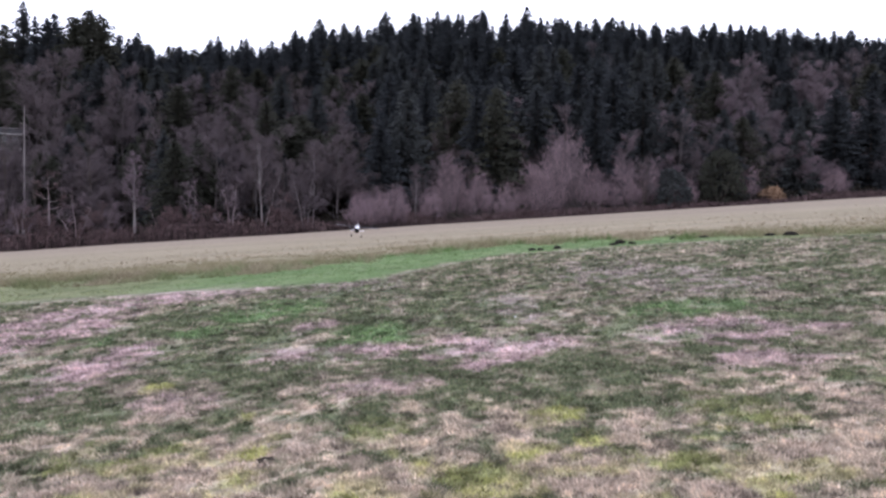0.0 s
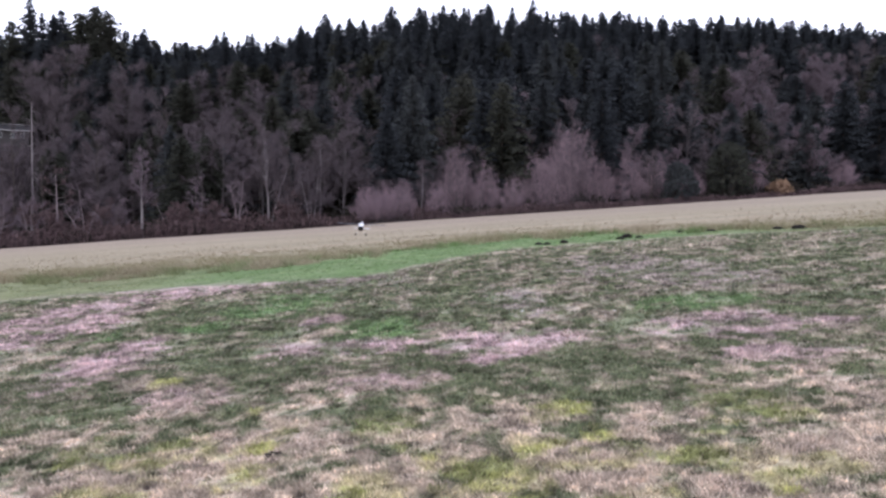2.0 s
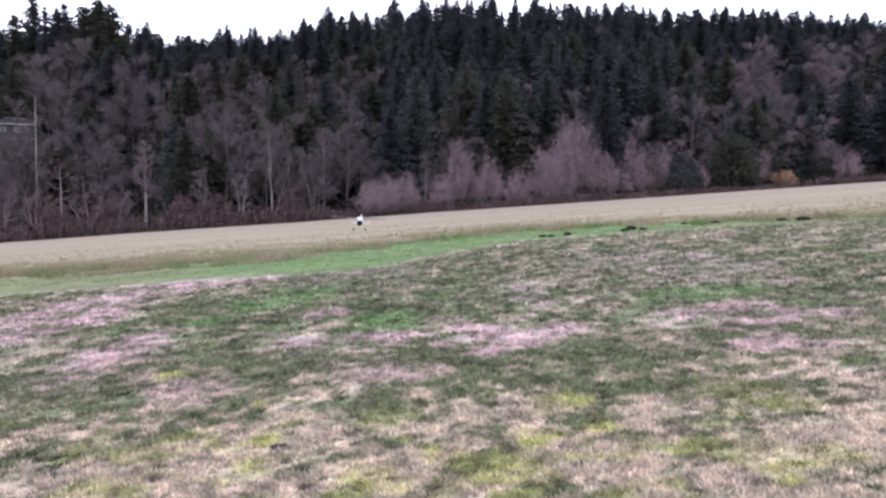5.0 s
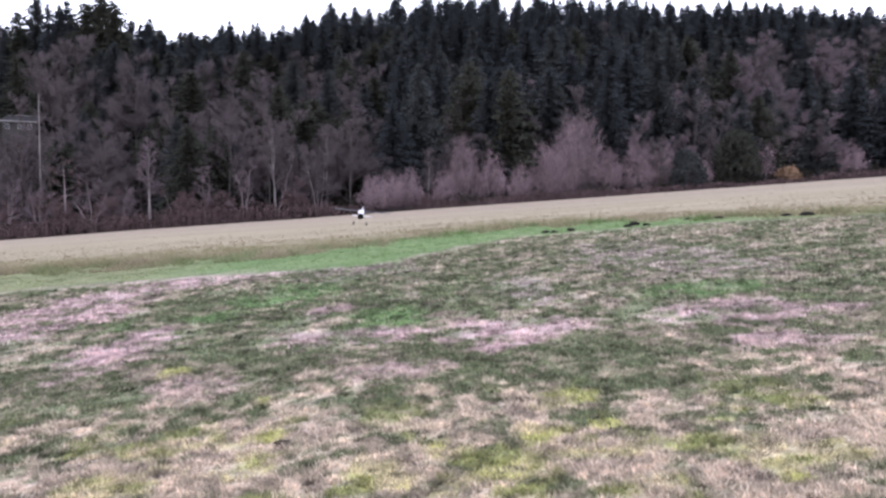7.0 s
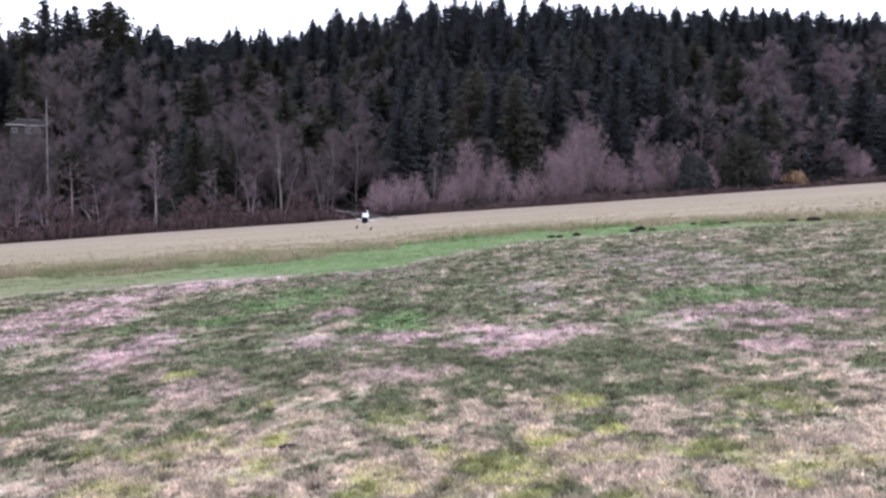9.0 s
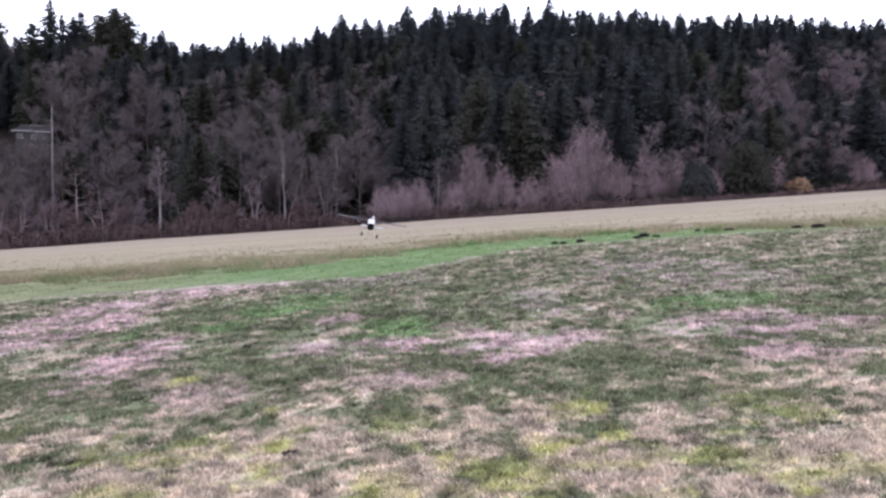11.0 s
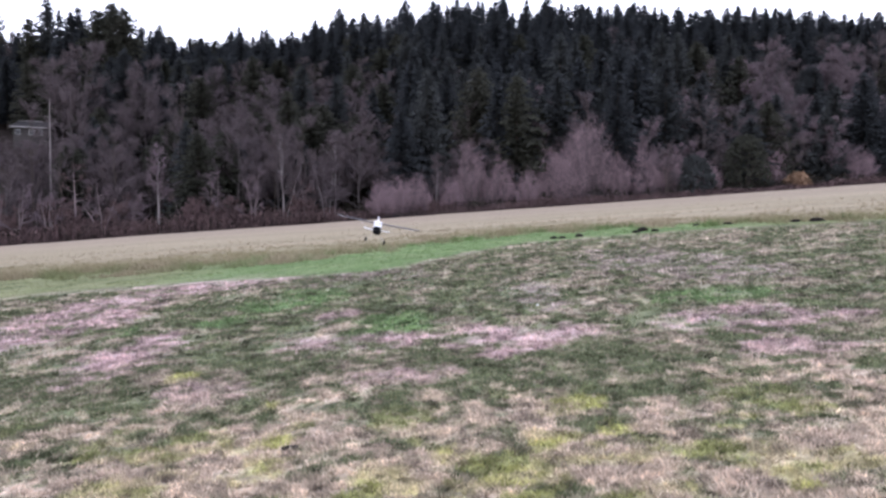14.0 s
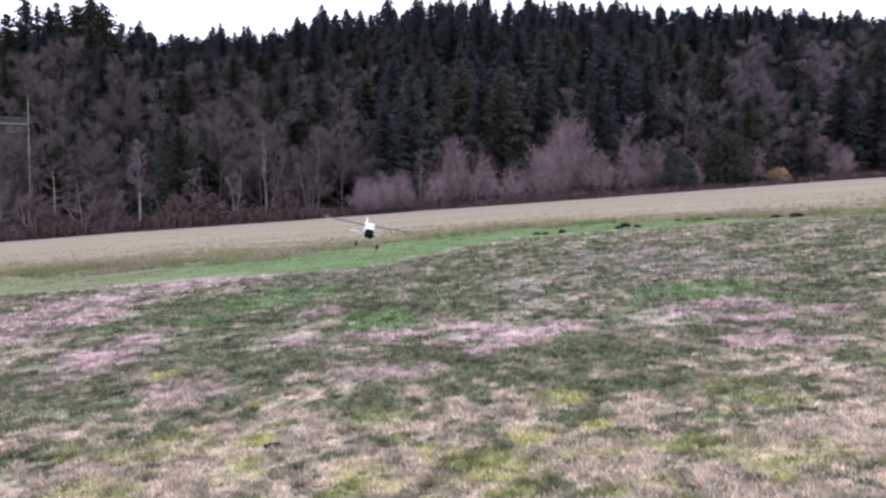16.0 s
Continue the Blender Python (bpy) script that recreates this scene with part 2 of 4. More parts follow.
MOSS = [(-0.30, 4.40, 0.2, 0.3), (0.74, 4.97, 0.18, 0.2), (1.08, 5.85, 0.2, 0.26), (1.89, 3.90, 0.13, 0.13), (-2.71, 7.82, 0.18, 0.26),
        (-1.43, 6.41, 0.08, 0.19), (-1.16, 5.38, 0.11, 0.17), (1.16, 5.07, 0.14, 0.13), (0.02, 4.75, 0.07, 0.21), (0.40, 4.29, 0.16, 0.18)]
C_DRY, C_PINK = np.array((.57, .475, .375)), np.array((.54, .41, .4))
C_GREEN, C_LUSH, C_MOSS = np.array((.155, .176, .098)), np.array((.155, .235, .1)), np.array((.53, .53, .2))
C_TUSSOCK, C_FAR_HAY = np.array((.245, .222, .13)), np.array((.3, .243, .192))
C_HEATH = np.array((.44, .362, .345))
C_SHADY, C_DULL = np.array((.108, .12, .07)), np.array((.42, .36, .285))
C_WORN = np.array((.195, .2, .1))
C_STRIP = np.array((.125, .2, .068))
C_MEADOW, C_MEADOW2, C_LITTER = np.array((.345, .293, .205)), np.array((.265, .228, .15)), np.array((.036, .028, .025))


def patch(x, y, spots, rag=0.85):
    """How far a place lies within the ragged patches, from 0 to 1."""
    w = np.zeros(np.shape(x))
    wob = (fbm(x, y, 1.1, 11) - 0.5) * 0.9 + (fbm(x, y, 5.5, 12) - 0.5) * 1.5
    for cx, cy, rx, ry in spots:
        d = np.sqrt(((x - cx) / rx) ** 2 + ((y - cy) / ry) ** 2)
        w = np.maximum(w, smooth((1.1 - d + rag * wob) / 0.45))
    return w[..., None]


def meadow_front(x):
    """Line along which the mown strip meets the long meadow grass."""
    x = np.asarray(x, float)
    return (27.5 + 7.2 * smooth((x + 5) / 8) - .07 * np.clip(x - 5, 0, 12) ** 2).clip(20, 40) + 1.4 * (fbm(x, 0 * x, 0.35, 21) - 0.5)


def strip_front(x):
    """Line along which the patchy lawn meets the mown strip."""
    x = np.asarray(x, float)
    return 19.3 + 8.2 * smooth((x + 2.5) / 6.5) - .05 * np.clip(x - 8, 0, 12) ** 2


def sward(x, y):
    """Colour of the sward at a place."""
    x, y = np.asarray(x, float), np.asarray(y, float)
    mott = fbm(x, y, 1.5, 31, 4)[..., None]
    near = smooth((11 - y) / 6)
    clump = (fbm(x, y, 8.0, 37, 3) * near + fbm(x, y, 3.6, 38, 3) * (1 - near))[..., None]
    tone = (fbm(x, y, 15.0, 39, 2) * near + fbm(x, y, 6.5, 40, 2) * (1 - near))[..., None]
    dry, green, lush, heath = (patch(x, y, spots) for spots in (DRY, GREEN, LUSH, HEATH))
    # share of withered grass, then a fine mosaic of withered and living tufts
    q = .37 + 1.15 * (mott - .5) + .3 * smooth((6.6 - y) / 2)[..., None]
    q = q + (.5 - q) * heath * .8
    q = q + (.15 - q) * green * .85
    q = q + (.1 - q) * lush * .8
    q = q + (.66 + .17 * smooth((7.6 - y) / 1.5)[..., None] - q) * dry * .95 * (1 - .5 * heath)
    w = smooth((q - smooth((clump - .12) / .76)) / .62 + .5)
    pink = (.15 + .85 * smooth((y - 6.2) / 1.5)[..., None]) * (.2 + .8 * dry)
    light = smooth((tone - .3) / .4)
    straw = C_DRY * (1 - pink) + C_PINK * pink
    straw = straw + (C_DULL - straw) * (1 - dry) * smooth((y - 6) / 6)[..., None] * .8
    straw = straw + (C_HEATH - straw) * heath * .75
    straw = straw * .72 + (straw * 1.3 - straw * .72) * light * .85
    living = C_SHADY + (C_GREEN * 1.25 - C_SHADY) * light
    living = living + (C_LUSH * (.8 + .5 * light) - living) * lush * .8
    c = living * (1 - w) + straw * w
    # shade in the gaps between tufts, put into the colour as scattered dark spots
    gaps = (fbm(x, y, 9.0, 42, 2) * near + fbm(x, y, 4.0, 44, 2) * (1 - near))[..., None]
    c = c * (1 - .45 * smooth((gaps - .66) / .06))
    moss = np.maximum(patch(x, y, MOSS) * .85, smooth((6.8 - y) / 2)[..., None] * smooth((fbm(x, y, 3.0, 41)[..., None] - .56) / .07) * .45)
    c = c + (C_MOSS * (.6 + .6 * light) - c) * moss * (.35 + .65 * smooth((clump - .3) / .3))
    # mown strip in front of the meadow, then the meadow and the wood floor
    f = meadow_front(x)
    strip = smooth((y - strip_front(x) - 2.4 * (fbm(x, y, .5, 43) - .5)) / 1.6)[..., None]
    worn = (.8 * smooth((x - 9) / 6) + .75 * smooth((-x - 5.5) / 4))[..., None]
    mown = C_STRIP * (.85 + .4 * mott) * (1 - worn) + C_WORN * (.6 + .8 * mott) * worn
    c = c + (mown - c) * strip * .85
    mead = smooth((y - f + .5 + 4.0 * (fbm(x, y, .8, 55) - .5)) / 2.4)[..., None]
    shade = smooth((fbm(x * .2, y, .2, 45)[..., None] - .35) / .3)
    c = c * (.85 + .3 * fbm(x * .12, y, .9, 47)[..., None])
    c = c + ((C_MEADOW * (1 - shade) + (.4 * C_MEADOW + .6 * C_MEADOW2) * shade) - c) * mead
    # olive tussocks in the meadow's front, bleached mauve hay towards the wood
    tuss = mead * smooth((f + 17 - y) / 12)[..., None] * smooth((fbm(x * .4, y * .8, .5, 53)[..., None] - .3) / .3)
    c = c + (C_TUSSOCK - c) * tuss * .75
    c = c + (C_FAR_HAY - c) * mead * smooth((y - 52) / 45)[..., None] * (.45 + .5 * fbm(x * .1, y, .12, 57)[..., None])
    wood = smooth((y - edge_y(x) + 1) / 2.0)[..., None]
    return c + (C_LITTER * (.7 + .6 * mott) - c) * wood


# ---------- ground ----------
def spaced(start, stop, step, grow):
    out, s = [start], step
    while out[-1] < stop:
        out.append(out[-1] + s)
        s *= grow
    return out


def build_ground():
    right = spaced(0, 2500, 0.09, 1.034)
    xs = np.array([-v for v in right[:0:-1]] + right)
    ahead = spaced(3.0, 2600, 0.065, 1.023)
    behind = spaced(0, 2600, 0.12, 1.07)
    ys = np.array([3.0 - v for v in behind[:0:-1]] + ahead)
    gx, gy = np.meshgrid(xs, ys)
    verts = np.stack([gx, gy, land(gx, gy)], -1).reshape(-1, 3)
    nx, ny = len(xs), len(ys)
    i = (np.arange(ny - 1)[:, None] * nx + np.arange(nx - 1)).ravel()
    tris = np.concatenate([np.stack([i, i + 1, i + nx + 1], 1), np.stack([i, i + nx + 1, i + nx], 1)])
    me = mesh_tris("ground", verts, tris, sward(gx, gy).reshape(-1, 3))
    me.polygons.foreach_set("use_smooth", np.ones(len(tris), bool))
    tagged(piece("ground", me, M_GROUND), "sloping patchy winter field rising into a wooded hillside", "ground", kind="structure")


def blades(rng, x, y, per, height, width, lean, tint_of):
    """Tufts of single tapered blades, fanned out round each place."""
    n = len(x) * per
    bx, by = np.repeat(x, per), np.repeat(y, per)
    h, w = np.repeat(height, per) * rng.uniform(.5, 1.25, n), np.repeat(width, per) * rng.uniform(.7, 1.3, n)
    bx, by = bx + rng.normal(0, 1, n) * h * .5, by + rng.normal(0, 1, n) * h * .5
    a, t = rng.uniform(0, 2 * math.pi, n), rng.uniform(0, 2 * math.pi, n)
    s = h * lean * rng.uniform(.2, 1.3, n)
    z = land(bx, by) - .006
    dx, dy = np.cos(a) * w, np.sin(a) * w
    v0, v1 = np.stack([bx - dx, by - dy, z], 1), np.stack([bx + dx, by + dy, z], 1)
    v2 = np.stack([bx + np.cos(t) * s, by + np.sin(t) * s, z + h], 1)
    verts = np.stack([v0, v1, v2], 1).reshape(-1, 3)
    c = np.repeat(tint_of(bx, by, n)[:, None], 3, 1).reshape(-1, 3)
    return verts, np.arange(3 * n).reshape(-1, 3), c


def field_spots(rng, n, y0, y1, power, widen=.66):
    """Places in a wedge that opens away from where one stands, thinning out with distance."""
    u = rng.uniform(0, 1, n)
    k = 2 - power
    y = (y0 ** k + u * (y1 ** k - y0 ** k)) ** (1 / k)
    return rng.uniform(-1, 1, n) * (widen * y + 1.0), y


def build_grass():
    rng = np.random.default_rng(5)
    x, y = field_spots(rng, 105000, 3.2, 34.0, 1.75)
    x2, y2 = field_spots(rng, 62000, 3.2, 8.5, 1.3)
    x3, y3 = rng.uniform(-6, 6, 9000), rng.uniform(-6, 3.3, 9000)
    x, y = np.concatenate([x, x2, x3]), np.concatenate([y, y2, y3])
    keep = y < meadow_front(x) - .3
    x, y = x[keep], y[keep]

    def lawn_tint(bx, by, n):
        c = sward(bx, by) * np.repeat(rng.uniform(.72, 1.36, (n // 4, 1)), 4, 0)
        straw = rng.uniform(0, 1, (n, 1)) < .07
        return np.where(straw & (by < strip_front(bx) - 1)[:, None], c * .4 + C_DRY * .65, c)
    size = .6 + 1.05 * smooth((fbm(x, y, 7.0, 36, 2) - .36) / .3)
    # the strip is mown short
    size = size * (1 - .65 * smooth((y - strip_front(x) + 1) / 2))
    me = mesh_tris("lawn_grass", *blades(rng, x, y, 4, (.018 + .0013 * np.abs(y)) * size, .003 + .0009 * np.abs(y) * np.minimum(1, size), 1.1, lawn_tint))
    tagged(piece("lawn_grass", me, M_GRASS), "short mossy lawn grass, green mixed with bleached pinkish straw", "grass", kind="stuff")

    # single tussocks that stand above the lawn, each of one tone
    x, y = field_spots(rng, 30000, 3.2, 24.0, 1.7)
    keep = (y < strip_front(x) - .5) & (fbm(x, y, 1.3, 35) > .4)
    x, y = x[keep], y[keep]
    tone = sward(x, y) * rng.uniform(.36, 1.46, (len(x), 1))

    def tussock_tint(bx, by, n):
        return np.repeat(tone, 12, 0)
    me = mesh_tris("lawn_tussocks", *blades(rng, x, y, 12, .03 + .0022 * y, .003 + .0007 * y, 1.0, tussock_tint))
    tagged(piece("lawn_tussocks", me, M_GRASS), "ragged green and withered tussocks in the lawn", "grass", kind="stuff")

    x, y = field_spots(rng, 52000, 24.0, 75.0, 1.7)
    far = np.clip(y - meadow_front(x), 0, 60)
    keep = (y > meadow_front(x) - 2.5 * smooth((fbm(x, y, .8, 55) - .5) / .2)) & (rng.uniform(0, 1, len(x)) < np.exp(-far / 11))
    x, y, far = x[keep], y[keep], far[keep]
    front = np.exp(-far / 5.0)

    def meadow_tint(bx, by, n):
        return sward(bx, np.maximum(by, meadow_front(bx) + .6)) * rng.uniform(.85, 1.15, (n, 1))
    size = .3 + 1.4 * smooth((fbm(x, y, .9, 52) - .3) / .4)
    me = mesh_tris("meadow_grass", *blades(rng, x, y, 5, (.04 + .17 * front) * size, .005 + .0006 * y, 2.6 - 1.4 * np.repeat(front, 5), meadow_tint))
    tagged(piece("meadow_grass", me, M_HAY), "long bleached tan meadow grass before the wood", "grass", kind="stuff")


# ---------- trees ----------
def tube(verts, tris, a, b, ra, rb, sides=5):
    """Adds a tapered limb from a to b to the lists; rb 0 ends it in a point."""
    d = b - a
    q = d.to_track_quat("Z", "Y")
    k = len(verts)
    ring = [q @ Vector((math.cos(2 * math.pi * i / sides), math.sin(2 * math.pi * i / sides), 0)) for i in range(sides)]
    verts.extend(a + ra * p for p in ring)
    if rb <= 0:
        verts.append(b)
        tris.extend((k + i, k + (i + 1) % sides, k + sides) for i in range(sides))
        return
    verts.extend(b + rb * p for p in ring)
    for i in range(sides):
        j = (i + 1) % sides
        tris.append((k + i, k + j, k + sides + j))
        tris.append((k + i, k + sides + j, k + sides + i))


def build_conifer(seed, h, r, needles, low=.1, name="fir_tree", shape=.85, label="", gaps=.12):
    rnd = random.Random(seed)
    tree = new(name)
    tv, tt = [], []
    bend = Vector((rnd.uniform(-.2, .2), rnd.uniform(-.2, .2), 0))
    pts = [Vector((0, 0, -1.0)), Vector((0, 0, h * .35)), Vector((0, 0, h * .7)) + bend, Vector((0, 0, h)) + bend]
    rad = [h * .014, h * .0105, h * .005, 0]
    for i in range(3):
        tube(tv, tt, pts[i], pts[i + 1], rad[i], rad[i + 1], 7)
    piece("trunk", mesh_tris("trunk", tv, tt), M_BARK_DARK, tree)
    cv, ct = [], []
    z = h * low
    lop = rnd.uniform(0, 6.28)
    while z < h * .985:
        u = (z / h - low) / (1 - low)
        reach = r * ((1 - u) ** shape) * (.55 + .45 * min(1, u * 6 + .4)) + .1
        n = max(3, int(4.5 + 5.0 * (1 - u)))
        a0 = rnd.uniform(0, 6.28)
        for i in range(n):
            if rnd.random() < gaps:
                continue
            a = a0 + 6.283 * i / n + rnd.uniform(-.3, .3)
            ln = reach * rnd.uniform(.62, 1.2) * (1 + .12 * math.cos(a - lop))
            droop = rnd.uniform(.1, .42) * (1 - .6 * u)
            way = Vector((math.cos(a), math.sin(a), 0))
            side = Vector((-way.y, way.x, 0))
            clumps = 5 if ln > 3.2 else 4 if ln > 1.6 else 2
            for c in range(clumps):
                f = (c + .75) / clumps
                p = way * (ln * f) + Vector((0, 0, z - droop * ln * f * f + rnd.uniform(-.35, .35)))
                s = (.3 + .42 * ln / clumps) * (1.15 - .35 * f) * rnd.uniform(.7, 1.4)
                for k in range(4):
                    w = side * (s * rnd.uniform(.5, 1.2) * (1, -1, .3, -.4)[k])
                    back = p - way * (s * rnd.uniform(.4, 1.0)) + Vector((0, 0, s * rnd.uniform(.05, .6)))
                    tip = p + way * (s * rnd.uniform(.3, .9)) + w * .4 - Vector((0, 0, s * rnd.uniform(-.2, .4)))
                    drop = p + w - Vector((0, 0, s * rnd.uniform(.25, .9)))
                    m = len(cv)
                    cv.extend((back, tip, drop))
                    ct.append((m, m + 1, m + 2))
        z += rnd.uniform(.45, .95) * (.5 + .5 * (1 - u)) * (h / 26) ** .5
    piece("crown", mesh_tris("crown", cv, ct), needles, tree)
    return tagged(tree, label, "tree", "conifers of the wooded hillside")


def build_bare(seed, h, spread, bark, twig, name="bare_tree", stems=1, dense=1.0, label="", group="leafless trees at the wood edge",
               start=.25, upright=.55, thick=.016, fine=.022):
    rnd = random.Random(seed)
    tree = new(name)
    tv, tt, cv, ct = [], [], [], []

    def jig(v, k):
        return (v + Vector((rnd.uniform(-k, k), rnd.uniform(-k, k), rnd.uniform(-k, k)))).normalized()

    def twigs(p, d, ln, n):
        for _ in range(n):
            e = jig(d, .75)
            e.z += .15
            q = p + e * (ln * rnd.uniform(.5, 1.1))
            tube(cv, ct, p, q, fine * 1.3, 0, 3)
            for _ in range(3):
                b = p + (q - p) * rnd.uniform(.3, .9)
                tube(cv, ct, b, b + jig(e, .8) * ln * rnd.uniform(.35, .8), fine, 0, 3)

    for s in range(stems):
        a = 6.283 * s / stems + rnd.uniform(-.4, .4)
        out = 0 if stems == 1 else rnd.uniform(.2, 1.0)
        top = h * rnd.uniform(.8, 1.0) * (1 - .35 * out * (stems > 1))
        foot = Vector((math.cos(a), math.sin(a), 0)) * (out * spread * .12)
        head = Vector((math.cos(a), math.sin(a), 0)) * (out * spread * .75) + Vector((0, 0, top))
        k = 6
        path = []
        for i in range(k + 1):
            f = i / k
            p = foot.lerp(head, f)
            p.x, p.y = foot.x + (head.x - foot.x) * f ** 1.4, foot.y + (head.y - foot.y) * f ** 1.4
            wob = .012 * h * (1 if 0 < i < k else 0)
            path.append(p + Vector((rnd.uniform(-wob, wob), rnd.uniform(-wob, wob), 0)))
        path[0].z -= .5
        r0 = thick * h * (.62 if stems == 1 else .42)
        for i in range(k):
            tube(tv, tt, path[i], path[i + 1], r0 * (1 - i / k) ** .8 + .015, r0 * (1 - (i + 1) / k) ** .8 + .012, 6)
        limbs = int((15 if stems == 1 else max(4, 22 // stems)) * dense)
        for i in range(limbs):
            f = start + (1 - start) * (i + rnd.random()) / limbs
            g = min(k - 1, int(f * k))
            p = path[g].lerp(path[g + 1], f * k - g)
            b = rnd.uniform(0, 6.283)
            ln = spread * (1.12 - .75 * f) * rnd.uniform(.7, 1.15) * (.8 if stems == 1 else .55)
            d = Vector((math.cos(b), math.sin(b), upright + .5 * f)).normalized()
            mid = p + d * ln * .55
            end = mid + jig(d + Vector((0, 0, .3)), .25) * ln * .5
            lr = max(.03, r0 * .38 * (1 - f) + .03)
            tube(tv, tt, p, mid, lr, lr * .6, 4)
            tube(tv, tt, mid, end, lr * .6, .012, 4)
            for j in range(int(10 * dense)):
                e = rnd.uniform(.25, 1)
                q = p.lerp(mid, e * 1.8) if e < .55 else mid.lerp(end, (e - .55) / .45)
                dd = jig(d, .7)
                dd.z += .2
                q2 = q + dd * ln * rnd.uniform(.2, .4)
                tube(cv, ct, q, q2, fine * 1.6, fine * .8, 3)
                twigs(q2, dd, ln * .24 + .3, 4)
        twigs(path[-1], Vector((0, 0, 1)), .06 * h + .4, 5)
    piece("trunk", mesh_tris("trunk", tv, tt), bark, tree)
    piece("crown", mesh_tris("crown", cv, ct), twig, tree)
    return tagged(tree, label, "tree", group)


def build_leafy_bush(seed, h, w, mat, name, label, category="bush", cone=False):
    """An evergreen or withered bush: stems and a ragged mass of small leaf sprays."""
    rnd = random.Random(seed)
    bush = new(name)
    tv, tt, cv, ct = [], [], [], []
    for _ in range(7):
        a = rnd.uniform(0, 6.28)
        tube(tv, tt, Vector((0, 0, -.4)), Vector((math.cos(a) * w * .3, math.sin(a) * w * .3, h * rnd.uniform(.5, .85))), .1, .02, 5)
    lobes = [(rnd.uniform(0, 6.28), rnd.uniform(.5, 1), rnd.uniform(.2, .8)) for _ in range(9)]
    for _ in range(2600):
        a, u = rnd.uniform(0, 6.28), rnd.random() ** .8
        rim = (1 - u ** 3) ** .5 if not cone else (1 - u) ** .7 + .05
        lump = 1 + .22 * sum(math.cos(a - la) * lk * math.exp(-((u - lz) / .25) ** 2) for la, lk, lz in lobes)
        rr = w / 2 * rim * lump * (.55 + .5 * rnd.random() ** .5)
        p = Vector((math.cos(a) * rr, math.sin(a) * rr, .15 + h * u * (.94 + .08 * rnd.random())))
        s = rnd.uniform(.12, .32)
        k = len(cv)
        for _ in range(3):
            cv.append(p + Vector((rnd.gauss(0, s), rnd.gauss(0, s), rnd.gauss(0, s))))
        ct.append((k, k + 1, k + 2))
    piece("stem_mass", mesh_tris("stem_mass", tv, tt), M_BARK_DARK, bush)
    piece("crown", mesh_tris("crown", cv, ct), mat, bush)
    return tagged(bush, label, category)


def build_thicket(seed, h, w, twig, name, label, stems=190, group="leafless shrubs along the meadow", lean=.5):
    """A dense leafless shrub: many thin upright stems that fork into fine twigs under a lumpy dome."""
    rnd = random.Random(seed)
    bush = new(name)
    tv, tt, cv, ct = [], [], [], []
    lobes = [(rnd.uniform(0, 6.28), rnd.uniform(.6, 1.15)) for _ in range(6)]
    for i in range(stems):
        a, u = rnd.uniform(0, 6.28), rnd.random() ** .5
        lump = max(k * math.cos((a - la) / 2) ** 2 for la, k in lobes)
        top = h * (1 - .62 * u ** 2.2) * rnd.uniform(.72, 1.05) * (.62 + .38 * lump)
        way = Vector((math.cos(a), math.sin(a), 0))
        p0 = way * (u * w * .34) + Vector((0, 0, -.3))
        p2 = way * (u * w * (.34 + .16 * lean * 2)) + Vector((rnd.gauss(0, .3), rnd.gauss(0, .3), top))
        p1 = p0.lerp(p2, .5) - way * (.05 * w * u) + Vector((rnd.gauss(0, .2), rnd.gauss(0, .2), 0))
        r = .02 + .003 * h * rnd.random()
        tube(tv, tt, p0, p1, r * 1.5, r, 3)
        tube(tv, tt, p1, p2, r, 0, 3)
        for j in range(11):
            f = rnd.uniform(.25, 1)
            q = p0.lerp(p1, f * 2) if f < .5 else p1.lerp(p2, f * 2 - 1)
            d = Vector((rnd.gauss(0, .6), rnd.gauss(0, .6), rnd.uniform(.3, 1.1))).normalized()
            e = q + d * (.1 * h * rnd.uniform(.5, 1.3) + .35)
            tube(cv, ct, q, e, .02, 0, 3)
            for _ in range(2):
                b = q.lerp(e, rnd.uniform(.2, .8))
                d2 = (d + Vector((rnd.gauss(0, .6), rnd.gauss(0, .6), rnd.gauss(0, .4)))).normalized()
                tube(cv, ct, b, b + d2 * rnd.uniform(.3, .8), .015, 0, 3)
    piece("stem_mass", mesh_tris("stem_mass", tv, tt), M_BARK_GREY, bush)
    piece("crown", mesh_tris("crown", cv, ct), twig, bush)
    return tagged(bush, label, "bush", group)


def planted(x, y, turn, size, girth=None):
    g = girth or size
    return (Matrix.Translation((x, y, land_at(x, y) - .05)) @ Matrix.Rotation(turn, 4, "Z") @ Matrix.Diagonal((g, g, size, 1)))


def join_trees(name, mat, sets):
    """One mesh from many placed crowns."""
    vs, ts, k = [], [], 0
    for ob, m in sets:
        me = [c for c in ob.children if c.name.startswith("crown")][0].data
        v = np.empty(len(me.vertices) * 3, np.float32)
        me.vertices.foreach_get("co", v)
        t = np.empty(len(me.polygons) * 3, np.int32)
        me.loops.foreach_get("vertex_index", t)
        a = np.array(m)
        v = v.reshape(-1, 3) @ a[:3, :3].T + a[:3, 3]
        vs.append(v)
        ts.append(t.reshape(-1, 3) + k)
        k += len(v)
    return piece(name, mesh_tris(name, np.concatenate(vs), np.concatenate(ts)), mat)


def put_first_away(made):
    """The pattern trees stand in the wood as well, behind the hilltop."""
    for i, ob in enumerate(made):
        ob.matrix_basis = planted(-70 + 9.5 * i, 262 + 3 * (i % 3), i * 1.3, 1.0)


